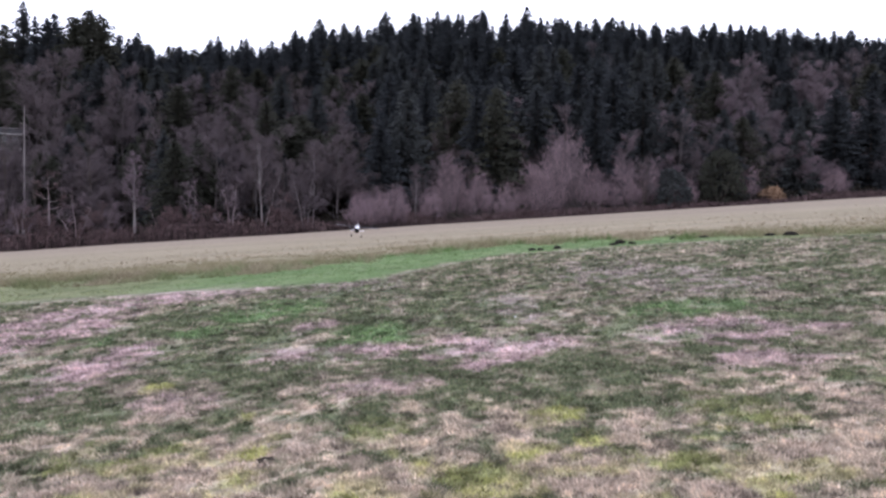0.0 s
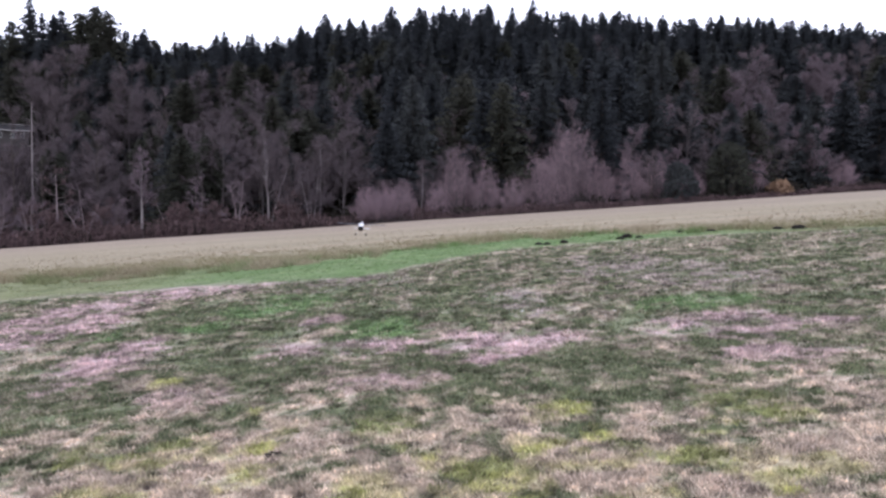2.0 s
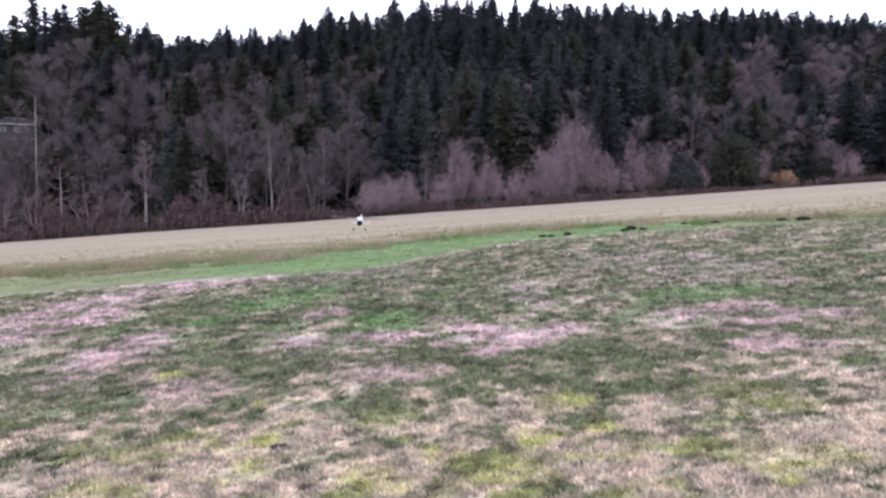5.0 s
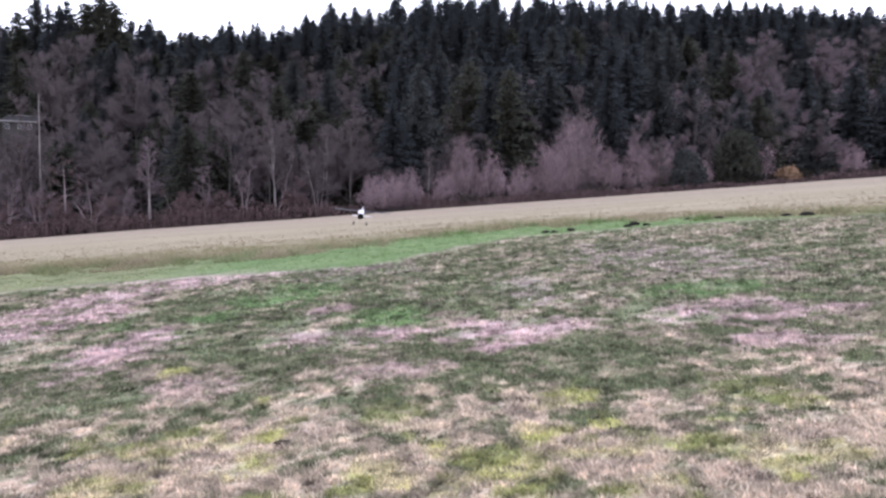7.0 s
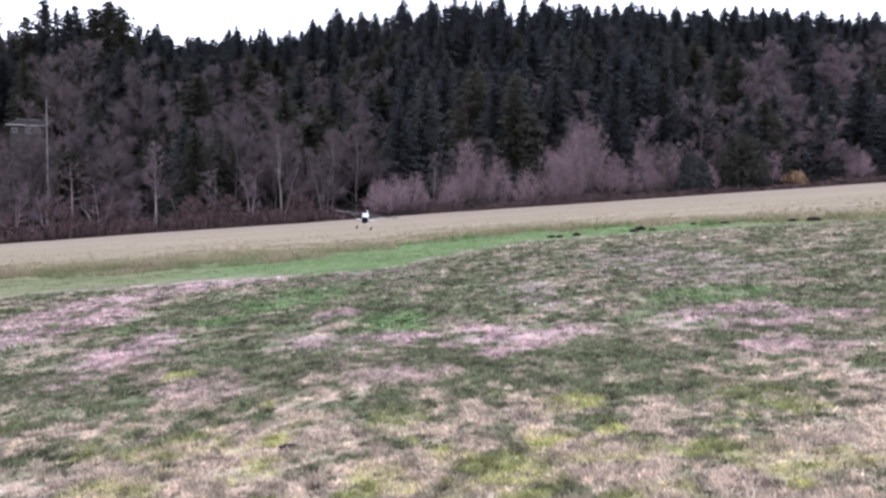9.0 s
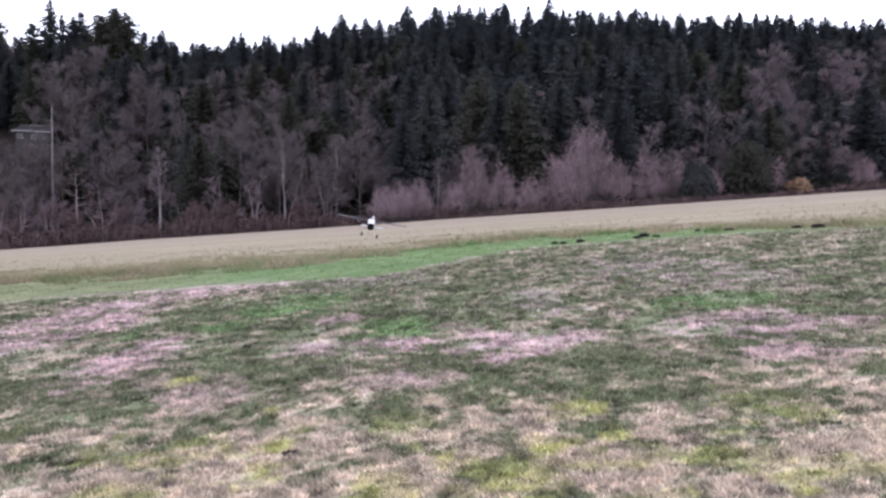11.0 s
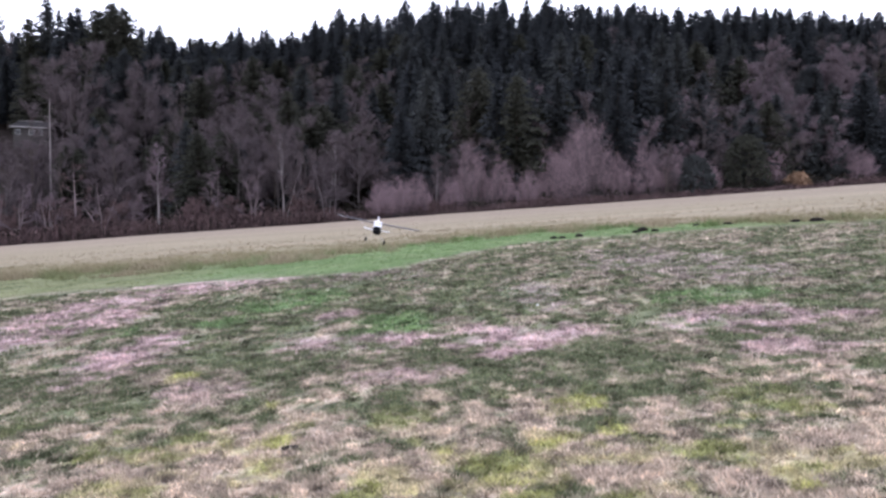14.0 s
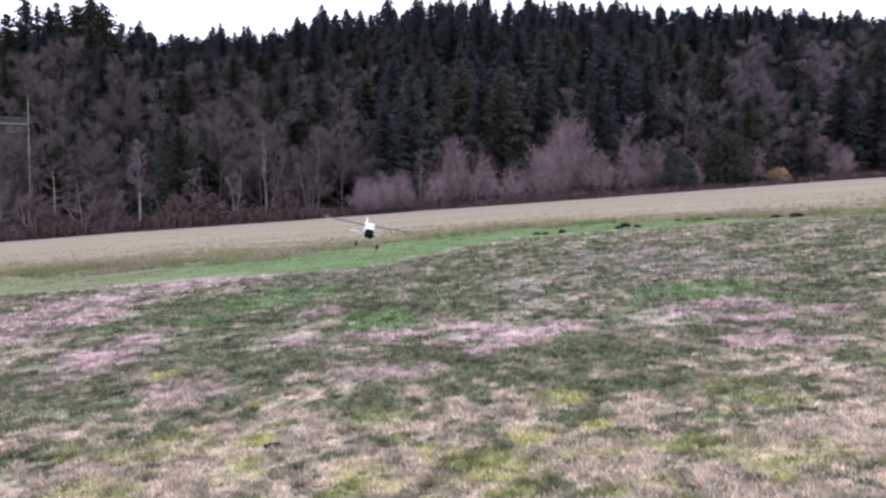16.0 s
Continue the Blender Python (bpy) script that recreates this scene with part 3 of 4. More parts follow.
# tops of the trees that stand against the sky: x and height above eye-level ground
SKYLINE_WEST = [(-117, 52.3), (-108, 50.4), (-103, 56.1), (-100, 52.8), (-97, 52.1), (-95, 53.1), (-90, 52.4), (-87, 51.8), (-83, 53.1),
                (-86, 54.3), (-81, 53.0), (-78, 50.0), (-72, 49.6), (-69, 49.6), (-65, 48.8), (-61, 49.6), (-58, 52.5), (-54, 49.8),
                (-50, 52.2), (-46, 49.8), (-44, 50.1), (-36, 54.5), (-34, 52.9), (-29, 57.7)]
SKYLINE_EAST = [(-25, 55.3), (-22, 56.6), (-18, 56.1), (-15, 55.3), (-10, 60.4), (-6, 55.3), (-2, 59.9), (2, 59.1), (5, 60.6), (8, 59.8),
                (11, 60.3), (18, 61.4), (21, 56.9), (25, 60.1), (28, 56.9), (31, 62.2), (35, 59.5), (41, 59.6), (43, 58.5), (46, 58.8),
                (51, 59.3), (56, 59.8), (59, 58.7), (62, 58.5), (64, 58.0), (69, 58.7), (74, 57.4), (78, 58.0), (83, 58.0), (86, 58.8),
                (91, 58.5), (94, 58.2), (97, 58.2), (101, 58.0), (107, 57.1), (111, 57.2), (117, 56.1), (122, 56.9), (127, 56.9)]
# conifers that stand out on the slope: x, y, height of the top
SLOPE_FIRS = [(-22, 185, 38), (-11, 185, 38), (-4, 205, 48), (2, 180, 36), (9, 190, 39), (18, 190, 39), (5, 160, 26),
              (15, 172, 31), (21, 180, 34), (23, 165, 27), (29, 200, 42), (28, 160, 24), (32, 170, 29), (47, 175, 32), (57, 200, 43),
              (57, 190, 40), (71, 190, 41), (56, 165, 30), (85, 168, 28), (-22, 165, 29), (-14, 160, 26), (-32, 180, 34),
              (-75, 185, 39), (-79, 180, 35), (94, 170, 32)]
SLOPE_BARE = [(73, 178, 42), (90, 176, 41), (95, 182, 40), (53, 160, 27), (84, 158, 26), (73, 160, 27), (42, 190, 39), (-29, 137, 18),
              (-19, 139, 17), (-11, 141, 16), (-82, 175, 40), (-69, 145, 25), (-59, 140, 15), (-65, 170, 34), (-50, 150, 24),
              (-42, 145, 19), (-36, 138, 19), (-25, 141, 19), (-74, 140, 19), (-67, 136, 12), (-77, 137, 12), (-8, 134, 10),
              (-20, 133, 9), (9, 138, 13), (42, 140, 12)]


def build_wood():
    rnd = random.Random(12)
    dark = "tall dark green fir on the wooded hillside"
    olive = "olive-green conifer among leafless trees on the hillside"
    firs = [build_conifer(100 + i, 27, 6.4 + .6 * (i % 3), M_NEEDLES, low=.06 + .04 * (i % 3), shape=.72 + .14 * (i % 2), label=dark,
                          gaps=.04 + .04 * (i % 4)) for i in range(7)]
    olives = [build_conifer(120 + i, 24, 6.6 + .6 * (i % 2), M_NEEDLES_OLIVE, low=.08, shape=.5 + .08 * i, label=olive, gaps=.15) for i in range(4)]
    grey = "leafless grey-brown tree with fine upright twigs"
    bares = [build_bare(200 + i, 16, 5.6 + .8 * (i % 2), M_BARK_DARK if i % 2 else M_BARK_GREY, M_TWIG_GREY, label=grey, dense=.9 + .15 * (i % 3),
                        start=.1, upright=.3 + .12 * (i % 3)) for i in range(5)]
    mauve = "leafless mauve-brown maple with a broad rounded crown"
    maples = [build_bare(220 + i, 15, 6.2, M_BARK_GREY, M_TWIG_GREY if i == 0 else M_TWIG_MAUVE, label=mauve, dense=1.5, stems=2, start=.2) for i in range(3)]
    put_first_away(firs + olives + bares + maples)
    taken = []

    def free(x, y, d):
        return all((x - a) ** 2 + (y - b) ** 2 > d * d for a, b in taken)

    def stand(kind, x, y, h, own, fat=1.0):
        taken.append((x, y))
        s = h / own
        copy_thing(rnd.choice(kind), planted(x, y, rnd.uniform(0, 6.28), s, fat * (.6 + .4 * s) * rnd.uniform(.85, 1.15)))

    for x, top in SKYLINE_WEST + SKYLINE_EAST:
        y = (205 if x < -82 else 225) + rnd.uniform(-3, 3)
        k = y / (205 if x < -82 else 225)
        round_top = -92 < x < -62 or x < -104
        stand(olives if round_top else firs, x * k, y, 2.2 + (top - 1.6) * k - land_at(x * k, y), 24 if round_top else 27, 1.0)
    for x, y, top in SLOPE_FIRS:
        stand(firs, x, y, max(8, top - land_at(x, y)), 27)
    stand(olives, -46, 190, 38 - land_at(-46, 190), 24)
    for x, y, top in SLOPE_BARE:
        purple = y > 155
        stand((maples[:1] if x < 0 else maples[1:]) if purple else bares, x, y, max(5, top - land_at(x, y)), 15 if purple else 16, 1.7 if purple else 1.0)
        if purple:
            taken.extend(((x, y - 4), (x, y - 8), (x - 3, y - 5), (x + 3, y - 5)))
    # low trees that hide the foot of the cabin
    for i in range(9):
        stand(bares, -103 + 2.9 * i, 172 + 4 * (i * 5 % 3) / 2, 6.2 + .5 * (i % 2), 16, 1.3)
    # the rest of the stand: the nearer and further west, the more leafless trees
    tries = 0
    line_x, line_z = zip(*sorted(SKYLINE_WEST + SKYLINE_EAST))
    behind = []
    for i in range(180):
        y = 200 + 38 * ((i * 7) % 17) / 17
        x = (-136 + 1.53 * i) * y / 225 + rnd.uniform(-1.0, 1.0)
        h = (float(np.interp(x * 225 / y, line_x, line_z)) - rnd.uniform(-.3, 2.6)) * y / 225 - land_at(x, y)
        behind.append((rnd.choice(firs), planted(x, y, rnd.uniform(0, 6.28), h / 27, .95)))
    tagged(join_trees("far_wood", M_NEEDLES, behind), "dense dark fir wood along the hilltop", "wood", kind="stuff")
    while tries < 9000 and len(taken) < 520:
        tries += 1
        y = rnd.uniform(136, 222)
        x = rnd.uniform(-.62, .62) * y
        west = x < -.07 * y
        if not free(x, y, 3.0 if y < 155 else 4.2 if west else 5.0):
            continue
        lane = -.6 < x / y < -.47 and 146 < y < 190
        bare = rnd.random() < ((.8 if y < 150 else .58 if y < 195 and x > -.3 * y else .38 if y < 190 else .2) if west else .7 if y < 143 else .14 if y < 178 else .05)
        if x > 45 and 150 < y < 200:
            bare = rnd.random() < .42
        # nothing in the stand may rise over the skyline
        line = (45 if x < -28 else 52) * y / 225
        if lane and (y > 158 or not bare):
            continue
        if bare and lane:
            stand(bares, x, y, rnd.uniform(6, 8), 16)
        elif bare:
            stand((maples[:1] if west else maples) if rnd.random() < (.5 if y > 150 else .2) else bares, x, y, min(rnd.uniform(10, 19), line - land_at(x, y)), 16, 1.2)
        else:
            cedar = rnd.random() < (.65 if west else .15)
            stand(olives if cedar else firs, x, y, min(rnd.uniform(12, 20) if west else rnd.uniform(12, 20) if x > .32 * y else rnd.uniform(16, 27), line - land_at(x, y)), 25 if cedar else 27, 1.12)


def build_edge():
    """What stands singly along the foot of the wood."""
    def at(ob, x, y, turn=0.0):
        ob.matrix_basis = planted(x, y, turn, 1)
    birch = "slim pale-barked leafless birch at the meadow's edge"
    at(build_bare(301, 14.5, 4.4, M_BARK_PALE, M_TWIG_MAUVE, "birch_tree", label=birch, group="birches", thick=.03, start=.35), -47.7, 130.5)
    at(build_bare(302, 10.8, 1.8, M_BARK_PALE, M_TWIG_GREY, "birch_tree", label=birch, group="birches"), -.6, 132.6)
    at(build_bare(303, 19.3, 5.2, M_BARK_PALE, M_TWIG_GREY, "bare_tree", stems=3, dense=1.0, start=.3,
                  label="tall pale leafless tree with forked upright stems"), -27.1, 133.5)
    at(build_bare(309, 17, 3.6, M_BARK_PALE, M_TWIG_GREY, "bare_tree", label="slender grey leafless tree behind the brambles"), -18.5, 136)
    at(build_bare(310, 13, 5.0, M_BARK_PALE, M_TWIG_GREY, "bare_tree", stems=3, label="crooked pale leafless tree with spreading limbs", upright=.1), -19.5, 132.5)
    shrub = "broad mauve-brown leafless thicket shrub at the meadow's edge"
    for i, (x, y, h, w) in enumerate([(-9.5, 131.2, 7.2, 4.6), (-4.6, 131.4, 7.6, 4.6), (-7.2, 130.4, 6.8, 5.0), (2.0, 133.6, 6.4, 3.6), (5.6, 136.6, 12.5, 4.6), (10.5, 134.5, 9.0, 4.4),
                                             (20.0, 135.0, 11.0, 5.0), (25.4, 134.6, 16.0, 7.6), (22.4, 132.8, 9.5, 5.0), (30.6, 134.0, 9.0, 4.2),
                                             (35.8, 133.6, 9.6, 4.8), (40.2, 134.5, 8.4, 4.0), (15.5, 133.6, 7.0, 4.0),
                                             (46.8, 134.4, 6.5, 3.4), (57.8, 135.0, 8.0, 4.0), (73.5, 134.0, 6.0, 4.0)]):
        at(build_thicket(320 + i, h * 1.02, w * 1.4, M_TWIG_PURPLE, "shrub", shrub, stems=int(60 + 13 * h)), x, y)
    red = "tangled red-brown leafless shrub among the brambles"
    for i, (x, y, h, w) in enumerate([(-76, 131.5, 8.0, 4.6), (-71.5, 130.4, 6.6, 4.2), (-66, 131.8, 8.6, 4.8), (-61, 130.2, 6.0, 4.0), (-55, 131.5, 7.2, 4.4),
                                      (-42, 131.8, 6.6, 4.0), (-36.5, 132.5, 6.0, 4.2), (-23, 131.6, 5.0, 3.6)]):
        at(build_bare(360 + i, h, w, M_BARK_DARK, M_TWIG_RED, "shrub", stems=5, dense=1.25, start=.1, upright=.35, thick=.012,
                      label=red, group="leafless shrubs along the meadow"), x, y)
    at(build_bare(340, 11, 3.4, M_BARK_DARK, M_TWIG_GREY, "bare_tree", stems=2, label="dark crooked leafless tree between shrubs", upright=.2), 38.8, 131.4)
    at(build_leafy_bush(350, 6.8, 6.0, M_NEEDLES, "evergreen_bush", "round dark evergreen bush at the meadow's edge"), 43.6, 132.6)
    at(build_leafy_bush(351, 9.7, 7.6, M_NEEDLES_OLIVE, "evergreen_bush", "large round olive-green evergreen bush at the meadow's edge"), 52.6, 132.7)
    at(build_leafy_bush(352, 2.5, 3.8, M_LEAF_TAN, "withered_bush", "small bush with withered orange-tan leaves"), 61.6, 131.7)
    at(build_conifer(353, 14, 4.6, M_NEEDLES, low=.02, name="spruce_tree", shape=.8, label="dark bushy spruce with branches down to the ground"), 68.3, 136.7)
    crooked = "crooked mauve-grey leafless tree with tangled arching limbs"
    for i, (x, y, h, w, stems) in enumerate([(-74.5, 128.5, 9.5, 5.5, 3), (-70.5, 129.0, 12.0, 5.0, 2), (-65.5, 128.6, 9.0, 6.0, 3), (-61.5, 129.4, 13.5, 4.6, 1),
                                             (-57.0, 129.6, 10.5, 6.2, 3), (-52.5, 130.4, 9.0, 5.0, 2), (-43.5, 131.0, 8.0, 5.0, 3), (-38.5, 131.5, 11.0, 4.4, 2),
                                             (-32.0, 132.2, 12.0, 4.6, 2), (-23.0, 132.0, 8.5, 5.2, 3)]):
        at(build_bare(400 + i, h, w, M_BARK_MAUVE, M_TWIG_MAUVE if i % 3 else M_TWIG_RED, "bare_tree", stems=stems, dense=.7, start=.2,
                      upright=-.1 + .2 * (i % 3), thick=.024, label=crooked), x, y, i * 1.7)
    at(build_bare(420, 58.5 - land_at(-114, 205), 4.2, M_BARK_GREY, M_TWIG_GREY, "bare_tree", stems=2, dense=.8, start=.45, upright=.9, thick=.017, fine=.06,
                  label="tall thin leafless tree that tops the hillside wood"), -114, 205)
    # a dead, limbless trunk
    snag = new("dead_tree")
    v, t = [], []
    z0 = land_at(-69.8, 138.0)
    hgt = 20.4 - z0
    for i in range(4):
        a, b = hgt * i / 4, hgt * (i + 1) / 4
        tube(v, t, Vector((.08 * i, 0, a - (1 if i == 0 else 0))), Vector((.08 * (i + 1), 0, b)), .16 - .02 * i, .14 - .02 * i, 8)
    for i in range(9):
        a, z = i * 2.4, hgt * (.45 + .06 * i)
        tube(v, t, Vector((.2, 0, z)), Vector((.2 + math.cos(a) * 1.1, math.sin(a) * 1.1, z + .35)), .06, 0, 5)
    piece("trunk", mesh_tris("trunk", v, t), M_BARK_PALE, snag)
    tagged(snag, "tall dead pale trunk with short broken stubs", "tree").matrix_basis = pose(-69.8, 138.0, z0)


def build_brambles():
    """Red-brown arching canes along the foot of the wood."""
    rng = random.Random(77)
    v, t = [], []
    for _ in range(5200):
        x = rng.uniform(-88, 92)
        west = 1.0 if x < -25 else .75 if x < 5 else .45
        if x > 30:
            west = .32
        y = float(edge_y(x)) + rng.uniform(.3, 3.0 + 4.5 * west)
        h = rng.uniform(.4, 1.3) * (.5 + 2.0 * west) * (.25 + 1.05 * float(fbm(x, y, .22, 61)))
        z = land_at(x, y)
        a, ln = rng.uniform(0, 6.28), rng.uniform(.5, 1.6)
        p0 = Vector((x, y, z - .1))
        p1 = p0 + Vector((math.cos(a) * ln * .35, math.sin(a) * ln * .35, h))
        p2 = p1 + Vector((math.cos(a) * ln, math.sin(a) * ln, -h * rng.uniform(-.2, .5)))
        tube(v, t, p0, p1, .03, .022, 3)
        tube(v, t, p1, p2, .022, 0, 3)
        for _ in range(4):
            q = p1.lerp(p2, rng.random()) if rng.random() < .6 else p0.lerp(p1, rng.uniform(.3, 1))
            k = len(v)
            for _ in range(3):
                v.append(q + Vector((rng.gauss(0, .14), rng.gauss(0, .14), rng.gauss(0, .12))))
            t.append((k, k + 1, k + 2))
    tagged(piece("brambles", mesh_tris("brambles", v, t), M_TWIG_RED), "reddish-brown winter brambles along the wood", "brambles", kind="stuff")
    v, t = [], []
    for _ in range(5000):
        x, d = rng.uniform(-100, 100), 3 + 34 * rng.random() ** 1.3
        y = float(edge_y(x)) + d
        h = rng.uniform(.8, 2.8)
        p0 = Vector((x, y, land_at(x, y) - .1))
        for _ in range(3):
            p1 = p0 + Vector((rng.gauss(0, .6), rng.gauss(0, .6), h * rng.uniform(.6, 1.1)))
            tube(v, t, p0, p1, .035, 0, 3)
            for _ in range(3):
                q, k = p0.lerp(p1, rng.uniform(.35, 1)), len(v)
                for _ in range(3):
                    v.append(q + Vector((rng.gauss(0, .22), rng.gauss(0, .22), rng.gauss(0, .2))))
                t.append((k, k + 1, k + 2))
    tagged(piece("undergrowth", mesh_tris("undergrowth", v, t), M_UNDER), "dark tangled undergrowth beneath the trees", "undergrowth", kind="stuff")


# ---------- cabin on the hillside ----------
def build_cabin():
    cabin = new("cabin")
    w, d, h = 8.6, 6.0, 4.0
    part("wall", bm_box(-w / 2, w / 2, 0, .25, -1.5, h), M_SIDING, cabin, smooth=False)
    part("wall", bm_box(-w / 2, w / 2, d - .25, d, -1.5, h), M_SIDING, cabin, smooth=False)
    part("wall", bm_box(-w / 2, -w / 2 + .25, .25, d - .25, -1.5, h), M_SIDING, cabin, smooth=False)
    part("wall", bm_box(w / 2 - .25, w / 2, .25, d - .25, -1.5, h), M_SIDING, cabin, smooth=False)
    for sgn in (-1, 1):
        y0, y1 = d / 2, d / 2 + sgn * (d / 2 + .7)
        ring = lambda x: [(x, y0, h + 1.45), (x, y1, h - .1), (x, y1, h - .3), (x, y0, h + 1.25)]
        roof = part("roof", bm_loft([ring(-w / 2 - .6), ring(w / 2 + .6)]), M_SHINGLE, cabin, smooth=False)
        if sgn < 0:
            part("fascia", bm_box(-w / 2 - .6, w / 2 + .6, y1 - .05, y1 - .005, h - .34, h - .06), M_TRIM, roof, "pale weathered fascia board", smooth=False)
    part("ridge_cap", bm_box(-w / 2 - .6, w / 2 + .6, d / 2 - .16, d / 2 + .16, h + 1.38, h + 1.52, .02), M_TRIM, cabin, "pale ridge cap")
    for x0, x1 in ((-.4, 1.3), (2.0, 3.3), (-3.8, -2.4)):
        win = part("window", bm_box(x0, x1, -.06, -.004, 2.0, 3.3), M_TRIM, cabin, smooth=False)
        part("pane", bm_box(x0 + .1, x1 - .1, -.075, -.062, 2.1, 3.2), M_PANE, win, smooth=False)
    x, y = -97.0, 183.0
    tagged(cabin, "low dark-roofed cabin half hidden by trees", "house").matrix_basis = pose(x, y, 16.2, 0, 3, -6)


# ---------- model aeroplane ----------
def ring_body(y, w, zt, zb, n=16, square=3.2):
    """A rounded box section of a fuselage."""
    zc, hh = (zt + zb) / 2, (zt - zb) / 2
    out = []
    for i in range(n):
        a = 2 * math.pi * (i + .5) / n
        c, s = math.cos(a), math.sin(a)
        k = (abs(c) ** square + abs(s) ** square) ** (-1 / square)
        out.append((w / 2 * c * k, y, zc + hh * s * k))
    return out


def airfoil(x, chord, thick, y0, z0, camber=.04, n=9):
    up, lo = [], []
    for i in range(n + 1):
        f = (1 - math.cos(math.pi * i / n)) / 2
        t = 5 * thick * (.2969 * f ** .5 - .126 * f - .3516 * f * f + .2843 * f ** 3 - .1015 * f ** 4)
        m = 4 * camber * f * (1 - f)
        up.append((x, y0 + chord * f, z0 + chord * (m + t)))
        lo.append((x, y0 + chord * f, z0 + chord * (m - t)))
    return up + lo[-2:0:-1]


PROP_HUB = (0, -.42, -.165)


def build_aeroplane():
    """High-wing model; its nose points to -y and the wing's middle is its origin."""
    plane = new("model_aeroplane")
    part("fuselage", bm_loft([ring_body(*r) for r in ((-.17, .19, .012, -.225), (.0, .2, .015, -.235), (.2, .19, .01, -.23), (.45, .13, -.03, -.21),
                                                      (.75, .075, -.08, -.18), (.95, .035, -.11, -.16))]), M_WHITE, plane)
    cowl = part("cowl", bm_loft([ring_body(*r) for r in ((-.40, .10, -.105, -.22), (-.385, .165, -.085, -.25), (-.3, .19, -.07, -.262), (-.171, .196, -.06, -.258))]),
                M_BLACK, plane, "black engine cowl")
    for sx in (-1, 1):
        bm = bmesh.new()
        bmesh.ops.create_cone(bm, cap_ends=True, segments=14, radius1=.028, radius2=.024, depth=.02,
                              matrix=pose(sx * .05, -.405, -.16, 90, 0, 0))
        part("air_inlet", bm, M_RUBBER, cowl)
    # the sky's reflection in the glass is put in as opaque white film
    part("windshield", bm_loft([[(-.085, -.24, -.065), (.085, -.24, -.065), (.085, -.225, -.06), (-.085, -.225, -.06)],
                                [(-.092, -.172, .004), (.092, -.172, .004), (.092, -.155, .006), (-.092, -.155, .006)]]), M_WHITE, plane,
         "windshield coloured white for the bright sky it reflects", smooth=False)
    part("cabin_top", bm_loft([ring_body(*r, n=12) for r in ((-.2, .17, .03, -.01), (-.1, .215, .055, -.012), (.12, .215, .053, -.012), (.28, .14, .02, -.02))]), M_WHITE, plane)
    for sx in (-1, 1):
        bm = bm_loft([airfoil(sx * .05, .3, .1, -.13, 0, .03), airfoil(sx * .6, .3, .095, -.13, .012, .03), airfoil(sx * .93, .28, .085, -.125, .02, .03),
                      airfoil(sx * .985, .22, .1, -.1, .024), airfoil(sx * 1.0, .12, .06, -.05, .026)])
        wing = part("wing", bm, M_WING, plane, "slate-grey wing")
        part("aileron", bm_loft([airfoil(sx * .5, .07, .1, .172, .006, 0), airfoil(sx * .92, .07, .1, .165, .014, 0)]), M_WHITE, wing)
        part("wing_strut", bm_rod((sx * .1, -.05, -.2), (sx * .45, -.03, -.006), .0035), M_METAL, plane)
        part("stabiliser", bm_loft([airfoil(sx * .015, .19, .17, .74, -0.165, 0), airfoil(sx * .26, .17, .17, .76, -0.158, 0),
                                    airfoil(sx * .33, .11, .16, .81, -0.152, 0)]), M_WHITE, plane)
        part("gear_leg", bm_rod((sx * .08, -.11, -.25), (sx * .205, -.13, -.41), .003), M_METAL, plane)
        bm = bmesh.new()
        bmesh.ops.create_cone(bm, cap_ends=True, segments=20, radius1=.056, radius2=.056, depth=.05, matrix=pose(sx * .22, -.13, -.41, 0, 90, 0))
        bmesh.ops.bevel(bm, geom=[e for e in bm.edges if len(e.link_faces) == 2 and any(len(f.verts) > 4 for f in e.link_faces)],
                        offset=.012, segments=3, affect="EDGES")
        wheel = part("wheel", bm, M_RUBBER, plane, "black rubber wheel")
        part("hub", bm_rod((sx * .2, -.13, -.41), (sx * .243, -.13, -.41), .016, 12), M_WHITE, wheel)
    fin = [[(-.016, .60, -.09), (.016, .60, -.09), (.016, .82, -.09), (-.016, .82, -.09)],
           [(-.015, .72, .06), (.015, .72, .06), (.015, .84, .06), (-.015, .84, .06)],
           [(-.011, .79, .18), (.011, .79, .18), (.011, .86, .18), (-.011, .86, .18)]]
    part("fin", bm_loft(fin), M_WHITE, plane, smooth=False)
    rud = [[(-.008, .824, -.13), (.008, .824, -.13), (.005, .94, -.13), (-.005, .94, -.13)],
           [(-.008, .844, .06), (.008, .844, .06), (.004, .95, .06), (-.004, .95, .06)],
           [(-.009, .864, .185), (.009, .864, .185), (.004, .92, .16), (-.004, .92, .16)]]
    part("rudder", bm_loft(rud), M_WHITE, plane, smooth=False)
    prop = part("propeller", bm_rod((0, .02, 0), (0, -.03, 0), .018, 12), M_BLACK, plane, "black two-bladed propeller")
    prop.location = PROP_HUB
    for sx in (-1, 1):
        part("blade", bm_loft([[(sx * .012, -.012, -.006), (sx * .012, -.006, .006), (sx * .012, -.01, .006)],
                               [(sx * .06, -.014, -.008), (sx * .06, -.006, .008), (sx * .06, -.011, .008)],
                               [(sx * .12, -.012, -.003), (sx * .12, -.008, .003), (sx * .12, -.01, .003)]]), M_BLACK, prop)
    bm = bmesh.new()
    bmesh.ops.create_cone(bm, cap_ends=True, segments=12, radius1=.018, radius2=.018, depth=.016, matrix=pose(0, .93, -.2, 0, 90, 0))
    part("tail_wheel", bm, M_RUBBER, plane)
    part("tail_leg", bm_rod((0, .9, -.15), (0, .93, -.2), .004), M_METAL, plane)
    plane["spins"] = prop.name
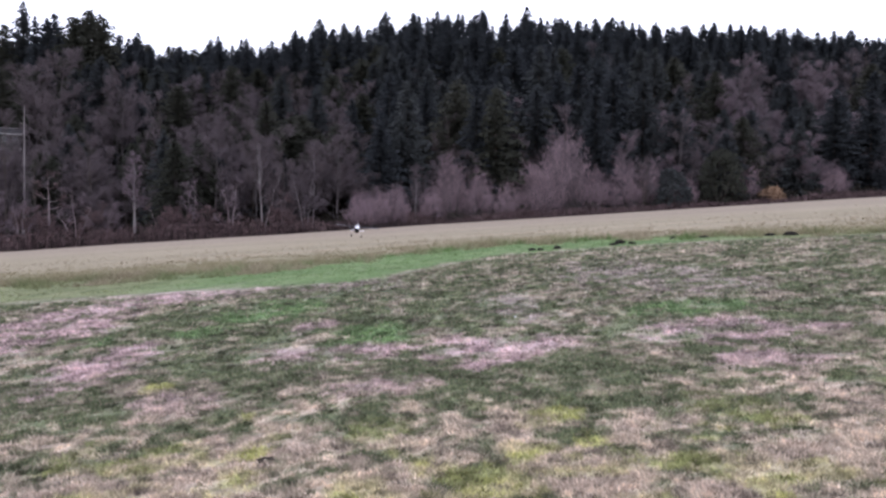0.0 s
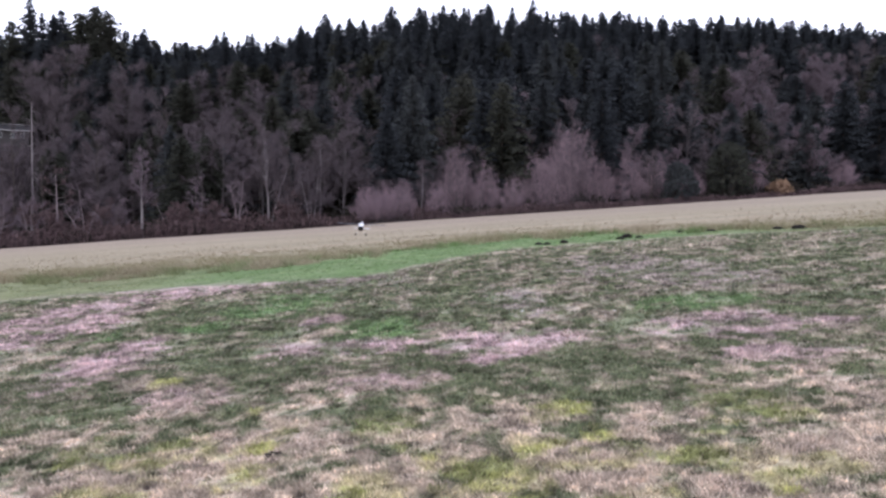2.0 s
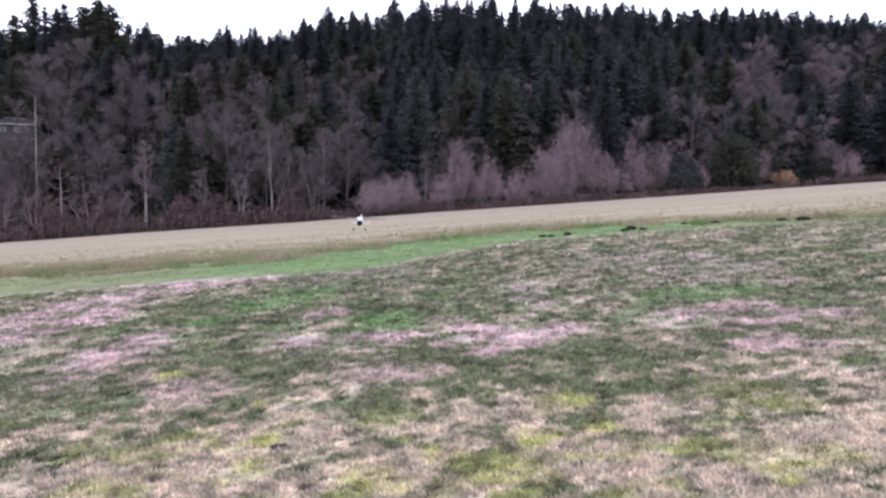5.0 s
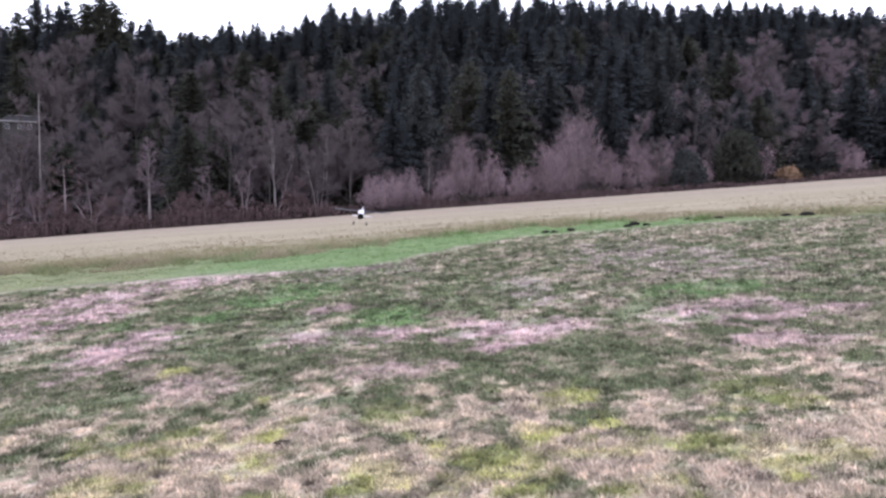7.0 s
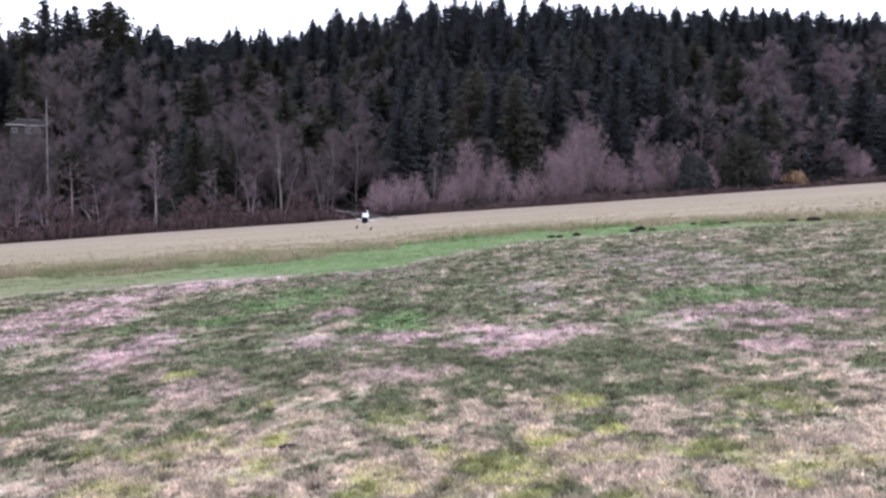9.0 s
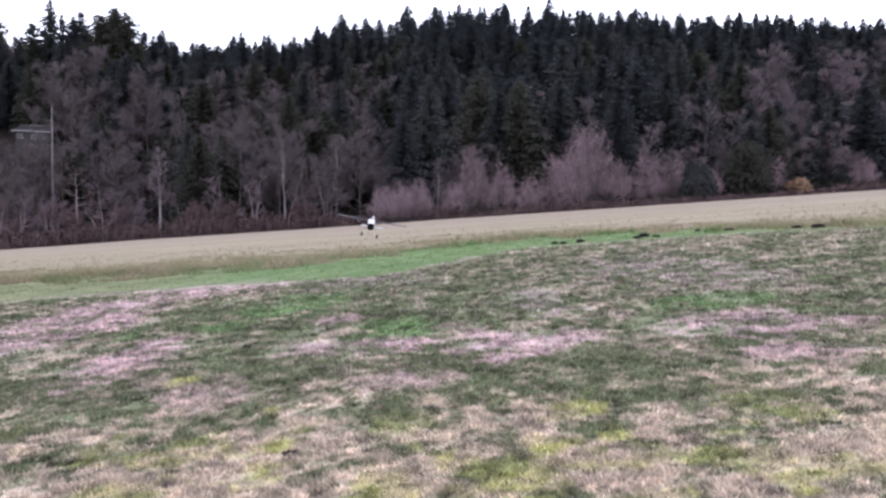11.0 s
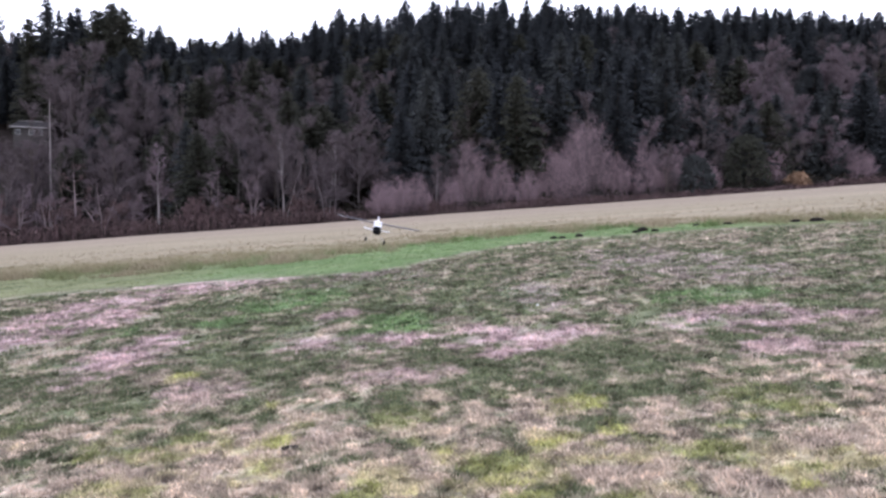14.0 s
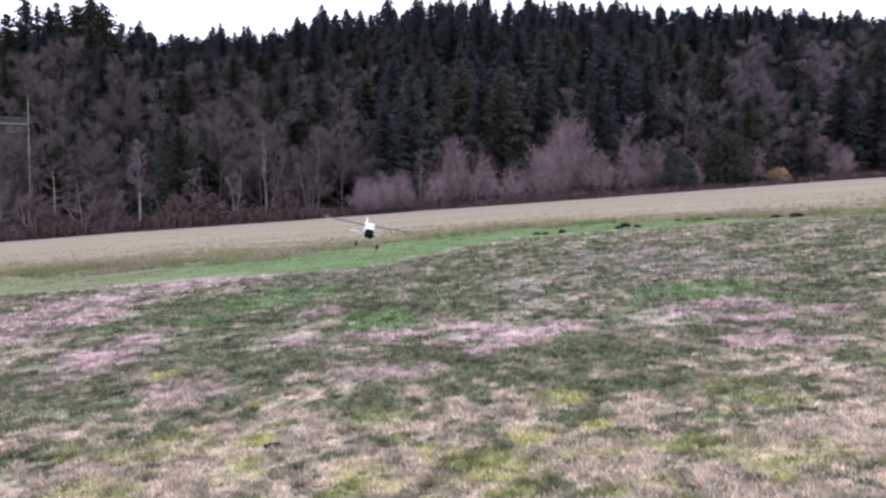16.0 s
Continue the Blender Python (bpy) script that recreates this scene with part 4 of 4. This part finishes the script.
    return tagged(plane, "white high-wing model aeroplane with black cowl flying over grass", "aeroplane")


# ---------- small things on the grass ----------
def build_molehill(seed, r, h):
    rnd = random.Random(seed)
    bm = bmesh.new()
    bmesh.ops.create_icosphere(bm, subdivisions=3, radius=1)
    for v in bm.verts:
        k = 1 + .35 * (noise.noise(v.co * 2.3 + Vector((seed, 0, 0)))) + rnd.uniform(-.06, .06)
        v.co = Vector((v.co.x * r * k, v.co.y * r * k, max(-.05, v.co.z) * h * k))
    return tagged(part("molehill", bm, M_SOIL), "small dark heap of fresh molehill soil on the grass", "molehill", "molehills")


def build_small_things():
    for i, (x, y, r, h) in enumerate([(4.36, 29.4, 0.16, 0.09), (4.65, 29.2, 0.15, 0.08), (5.33, 29.4, 0.16, 0.12), (7.52, 29.4, 0.17, 0.1), (8.02, 30.3, 0.22, 0.15),
                                      (8.22, 29.3, 0.16, 0.09), (10.51, 31.4, 0.15, 0.08), (11.65, 31.0, 0.2, 0.08), (13.57, 29.2, 0.24, 0.09), (14.07, 28.6, 0.26, 0.14)]):
        build_molehill(i + 1, r, h).matrix_basis = pose(x, y, land_at(x, y))
    for i, (x, y, s) in enumerate([(1.44, 11.28, .024), (2.68, 10.7, .017), (-3.01, 7.41, .011)]):
        bm = bmesh.new()
        bmesh.ops.create_icosphere(bm, subdivisions=2, radius=s)
        for v in bm.verts:
            v.co *= 1 + .3 * noise.noise(v.co * 40 + Vector((i, 0, 0)))
            v.co.z *= .8
        tagged(part("stone", bm, M_STONE), "small white stone lying in the grass", "stone").matrix_basis = pose(x, y, land_at(x, y) + s * .9)
    bm = bmesh.new()
    bmesh.ops.create_icosphere(bm, subdivisions=3, radius=1)
    for v in bm.verts:
        k = 1 + .4 * noise.noise(v.co * 2.0)
        v.co = Vector((v.co.x * .07 * k, v.co.y * .05 * k, max(-.4, v.co.z) * .034 * k))
    tagged(part("turf_clod", bm, M_SOIL), "dark clod of turf lying in the lawn", "clod").matrix_basis = pose(-1.02, 5.15, land_at(-1.02, 5.15))


build_ground()
build_grass()
build_wood()
build_edge()
build_brambles()
build_cabin()
aeroplane = build_aeroplane()
build_small_things()

# the aeroplane's way: seconds, x, y, z, bank, heading
FLIGHT = [(0, -2.786, 34.76, 1.078, 6, 4), (0.5, -2.757, 34.19, 1.045, 6, 4), (1, -2.745, 33.62, 1.032, 5.5, 4), (1.5, -2.727, 33.05, 0.999, 4, 3),
          (2, -2.712, 32.48, 0.994, 3, 2), (2.5, -2.709, 31.91, 0.982, 3, 2), (3, -2.691, 31.34, 0.996, 3, 2), (3.5, -2.677, 30.77, 0.969, 2, 2),
          (4, -2.640, 30.20, 0.966, 2, 2), (6.5, -2.533, 27.35, 1.151, 5, 2)]
FLIGHT += [(7, -2.469, 26.78, 1.172, 5.5, 2), (7.5, -2.422, 26.21, 1.187, 6, 2), (8, -2.369, 25.64, 1.211, 7, 2), (8.5, -2.349, 25.07, 1.225, 7.5, 2),
           (9, -2.295, 24.50, 1.235, 8, 3), (11.5, -1.944, 21.65, 1.271, 10.8, 3), (12, -1.877, 21.08, 1.254, 11, 3), (12.5, -1.805, 20.45, 1.229, 11.3, 3),
           (13, -1.684, 19.70, 1.198, 11.6, 3)]
FLIGHT += [(13.5, -1.593, 18.95, 1.177, 11.6, 4), (14, -1.477, 18.25, 1.151, 11.6, 5), (14.5, -1.404, 17.60, 1.144, 11.8, 6), (15, -1.303, 17.00, 1.116, 11.8, 7),
           (15.5, -1.213, 16.55, 1.091, 11.5, 8), (16, -1.135, 16.20, 1.083, 11.2, 9)]


def motions():
    propeller = bpy.data.objects[aeroplane["spins"]]
    walk(propeller, [(i / 10, pose(*PROP_HUB, 0, 80 * i, 0)) for i in range(161)])
    walk(aeroplane, [(t, pose(x, y, z, -1.5, bank, turn)) for t, x, y, z, bank, turn in FLIGHT])


motions()
